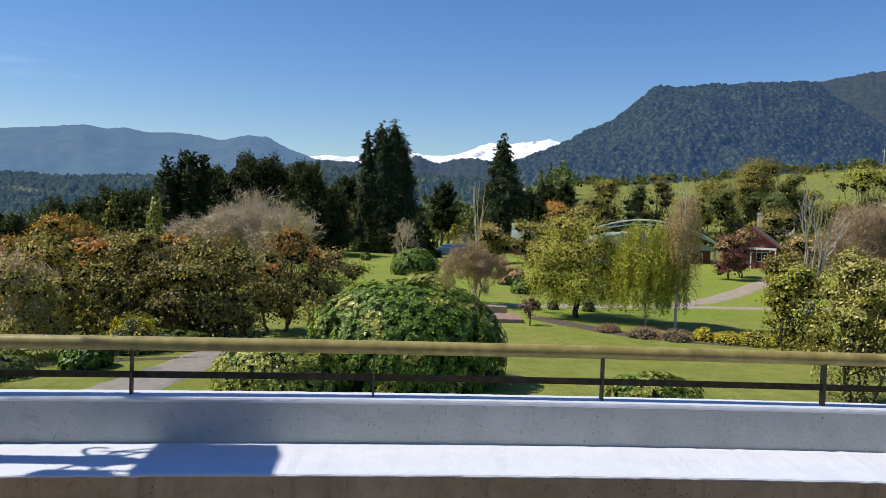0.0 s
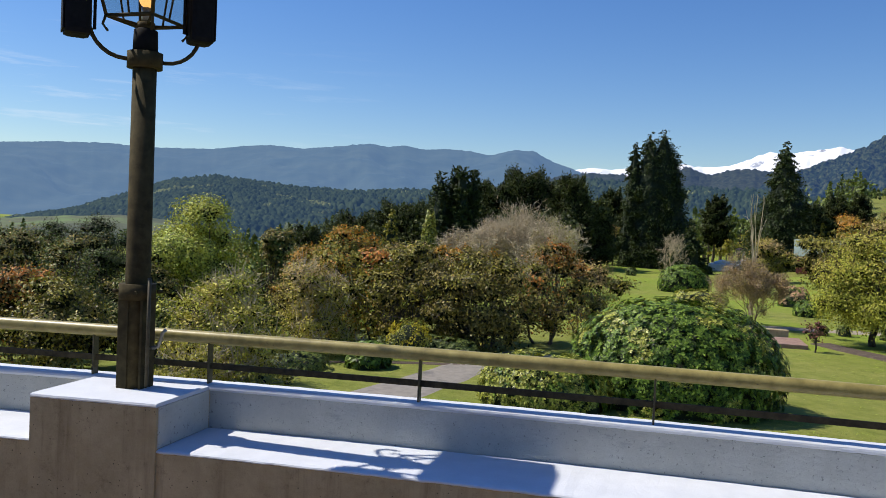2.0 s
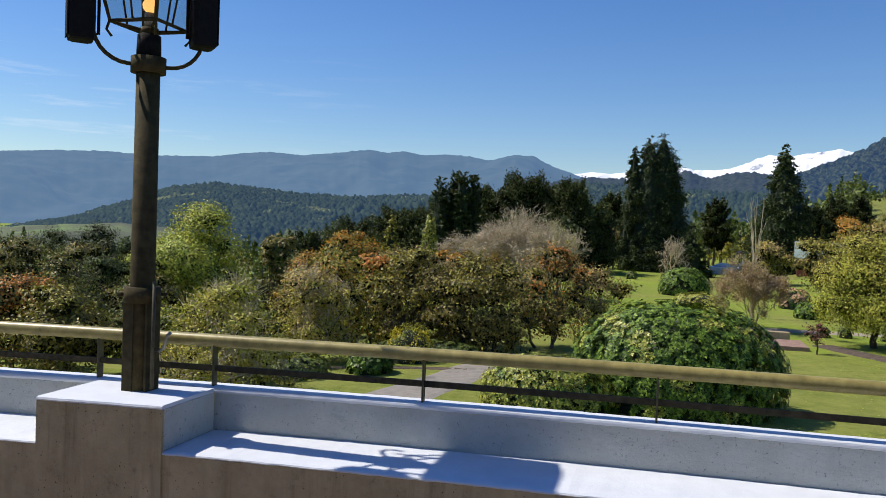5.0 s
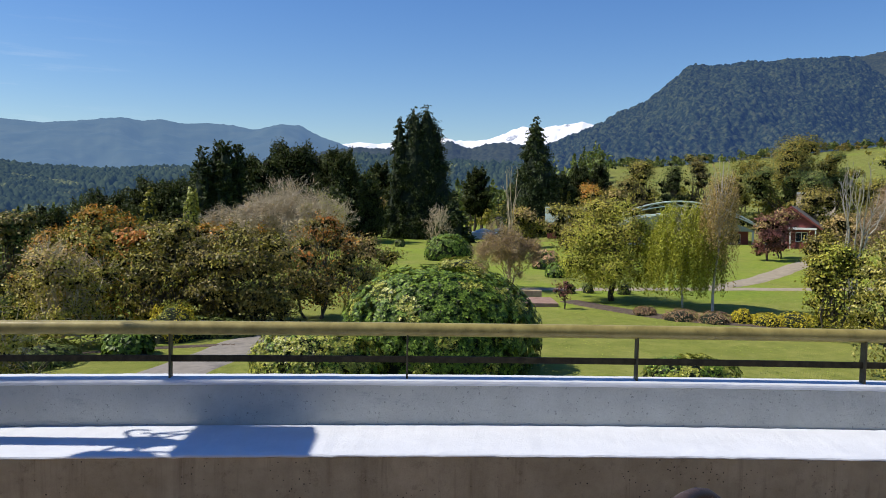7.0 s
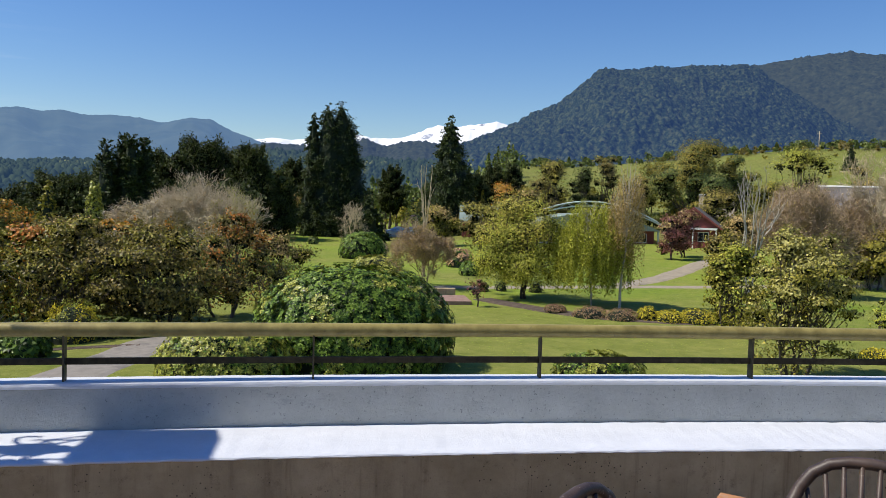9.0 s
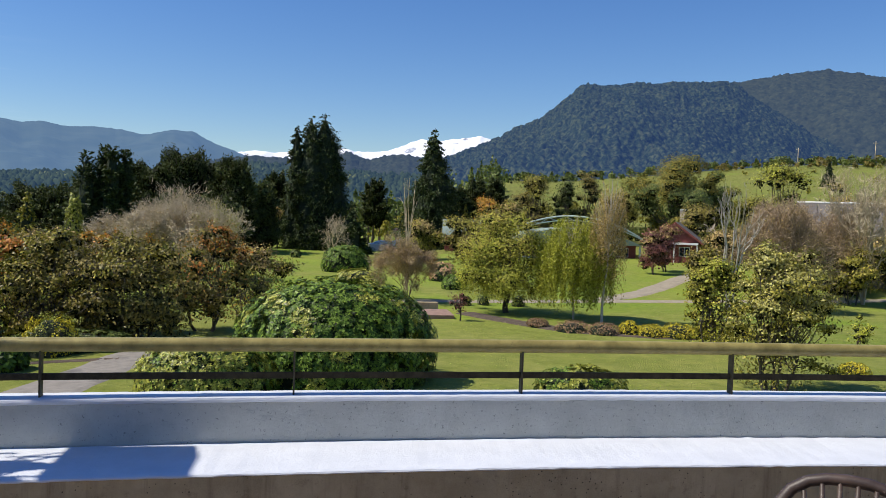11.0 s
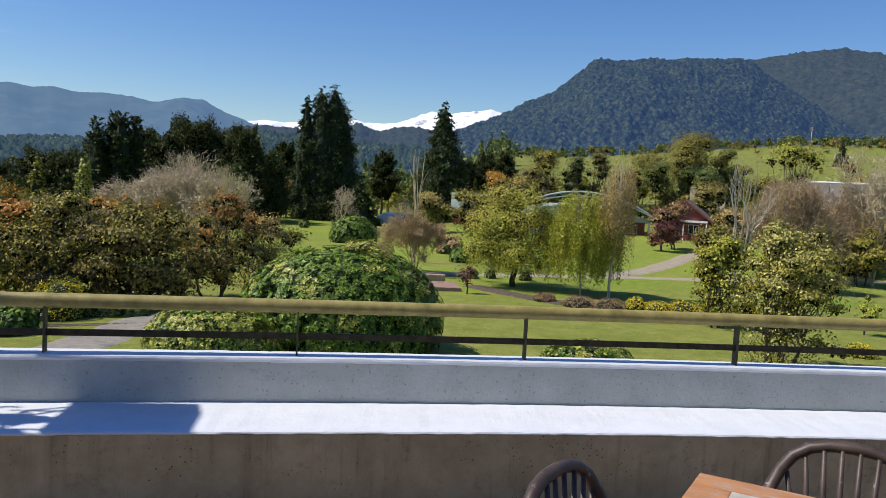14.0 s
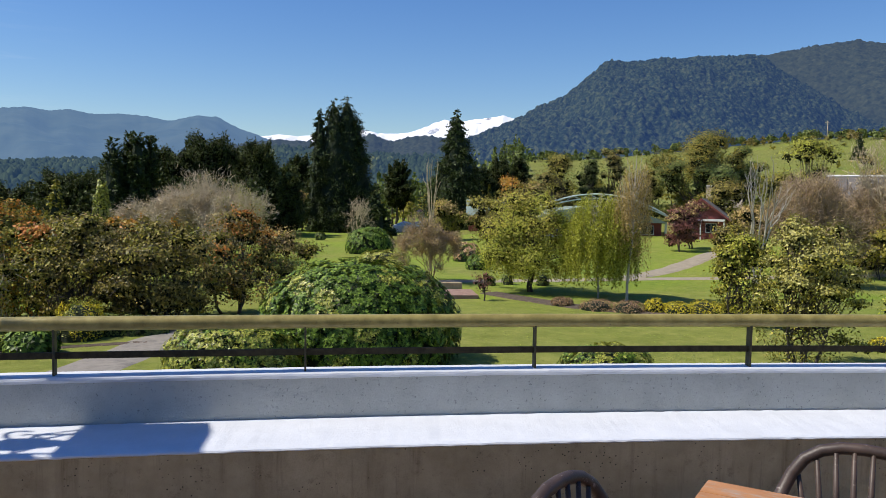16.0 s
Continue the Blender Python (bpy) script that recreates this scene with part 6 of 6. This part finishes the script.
def sports_hall(x, y, rz):
    ob = root("sports_hall", x, y, gz(x, y) - 0.4, "low red hall with a pale green roof hung from an arch", "hall", rz=rz)
    part("wall", boxed(-8.3, 8.3, 0.0, 9.0, 0, 2.35), M_REDWOOD, ob, "red boarded wall")
    part("roof", prism(((-9.0, 2.2), (9.0, 2.2), (7.6, 2.75), (5.0, 3.5), (2.4, 3.95), (0, 4.1), (-2.4, 3.95), (-5.0, 3.5), (-7.2, 2.75)), -0.6, 9.6), M_ROOFGREEN, ob, "pale green curved sheet roof")
    for k in range(12):
        px = -7.4 + k * 1.345
        zt = 4.12 - 1.4 * (abs(px) / 7.4) ** 1.9
        part("seam", tube([(px, -0.62, zt - 0.02), (px, 9.6, zt - 0.02)], 0.03, 4), M_TRUSS, ob)
    low, high = [], []
    for k in range(19):
        u = -1 + 2 * k / 18
        low.append((9.2 * u, -1.0, 2.75 + 2.35 * (1 - u * u)))
        high.append((9.2 * u, -1.0, 2.85 + 2.8 * (1 - u * u)))
    part("arch", tube(high, 0.085, 8), M_TRUSS, ob, "white-green steel arch")
    part("arch", tube(low, 0.07, 8), M_TRUSS, ob, "white-green steel arch")
    for k in range(1, 17):
        part("brace", tube([low[k], high[k + 1]] if k % 2 else [high[k], low[k + 1]], 0.035, 6), M_TRUSS, ob)
    for px in (-6.5, -3.9, -1.3, 1.3, 3.9, 6.5):
        window_part(ob, px - 0.8, px + 0.8, 0.8, 1.8, 0.0, M_TRIMWHITE)
    part("base_band", boxed(-8.35, 8.35, -0.03, 0.0, 0.0, 0.55), M_TRIMWHITE, ob, "pale stone base")
    for px in (-8.7, 8.7):
        part("post", boxed(px - 0.1, px + 0.1, -0.5, -0.3, 0, 2.2), M_TRUSS, ob)
    return ob


sports_hall(29.6, 95.0, -4)


def barn(x, y, rz, w, label, roof, z_ridge, z_eave, reach, lights):
    base = gz(x, y) - 0.6
    ob = root("barn", x, y, base, label, "barn", rz=rz)
    zr, ze = z_ridge - base, z_eave - base
    part("wall", prism(((-reach + 0.5, 0), (reach - 0.5, 0), (reach - 0.5, ze), (0, zr - 0.25), (-reach + 0.5, ze)), 0.2, w - 0.2), M_SHEET, ob, "weathered sheet wall")
    for s in (-1, 1):
        first = None
        n = int(w / 0.95)
        for k in range(n):
            m = lights and s < 0 and k % 3 == 1
            bm = prism(((0, zr - 0.08), (s * reach, ze - 0.08), (s * reach, ze), (0, zr)), k * 0.95 + 0.02, (k + 1) * 0.95 - 0.02)
            part("roof_sheet", bm, roof, ob)
            if m:
                mid = 0.28, 0.62
                bm = prism(tuple((s * reach * f, zr + (ze - zr) * f + o) for f, o in ((mid[0], 0.012), (mid[1], 0.012), (mid[1], 0.03), (mid[0], 0.03))), k * 0.95 + 0.1, (k + 1) * 0.95 - 0.1)
                part("skylight", bm, M_SHEETLIGHT, ob, "paler translucent sheet")
    part("ridge_cap", tube([(0, 0, zr + 0.04), (0, w, zr + 0.04)], 0.10, 8), M_TRIMWHITE, ob, "pale ridge capping")
    return ob


barn(46.8, 74.5, -122, 20.0, "large barn with a weathered grey sheet roof", M_SHEET, 4.5, -1.0, 7.0, True)
barn(49.5, 107.5, -115, 4.8, "barn with a pale beige roof among trees", M_BEIGE, 4.0, 1.0, 4.0, False)


def green_shed(x, y, rz):
    ob = root("green_roofed_shed", x, y, gz(x, y) - 0.3, "shed with a pale green roof behind the fir", "shed", rz=rz)
    part("wall", boxed(-3, 3, -2, 2, 0, 2.4), M_REDWOOD, ob)
    for s in (-1, 1):
        bm = bmesh.new()
        q = [(-3.4, 0, 4.4), (3.4, 0, 4.4), (3.4, s * 2.6, 2.3), (-3.4, s * 2.6, 2.3)]
        top = [bm.verts.new(p) for p in q]
        und = [bm.verts.new((p[0], p[1], p[2] - 0.12)) for p in q]
        bm.faces.new(top)
        bm.faces.new(und[::-1])
        for i in range(4):
            bm.faces.new((top[i], und[i], und[(i + 1) % 4], top[(i + 1) % 4]))
        bmesh.ops.recalc_face_normals(bm, faces=bm.faces)
        part("roof", bm, M_ROOFGREEN, ob, "pale green sheet roof slope")
    return ob


green_shed(19.3, 112.0, -8)


def pool_structure(x, y):
    ob = root("pool", x, y, gz(x, y) - 0.1, "outdoor pool with pale blue walls and slide", "pool")
    part("basin", boxed(-3.2, 3.0, -2.0, 2.5, 0, 1.1, bevel=0.1), M_TRIMWHITE, ob, "white pool rim")
    part("water", boxed(-2.9, 2.7, -1.7, 2.2, 0.6, 1.12), M_POOL, ob, "pale blue water")
    part("slide", tube([(-2.5, -1.0, 1.1), (-1.4, -1.2, 1.5), (0.0, -1.4, 1.3), (1.6, -1.5, 1.7), (2.6, -1.2, 2.1)], 0.3, 10), M_POOL, ob, "blue slide tube")
    return ob


pool_structure(9.6, 131.0)
mush = root("water_mushroom", 11.4, 130.5, gz(11.4, 130.5), "white pool fountain with a round orange-topped canopy", "fountain")
part("stem", tube([(0, 0, 0), (0, 0, 3.1)], [0.28, 0.22], 12), M_TRIMWHITE, mush)
cap = bmesh.new()
bmesh.ops.create_cone(cap, cap_ends=True, segments=24, radius1=1.25, radius2=0.9, depth=0.35, matrix=Matrix.Translation((0, 0, 3.25)))
part("canopy", cap, M_SLAB, mush, "round orange canopy")


def pole(x, y, h, label):
    ob = root("utility_pole", x, y, gz(x, y) - 0.1, label, "pole")
    part("shaft", tube([(0, 0, 0), (0, 0, h)], [0.16, 0.11], 8), M_TWIG, ob)
    part("crossbar", boxed(-0.8, 0.8, -0.06, 0.06, h - 0.7, h - 0.55), M_TWIG, ob)
    return ob


pole(176, 238, 8.0, "weathered wooden utility pole on the meadow's crest")
pole(155, 248, 6.5, "weathered wooden utility pole on the meadow's crest")
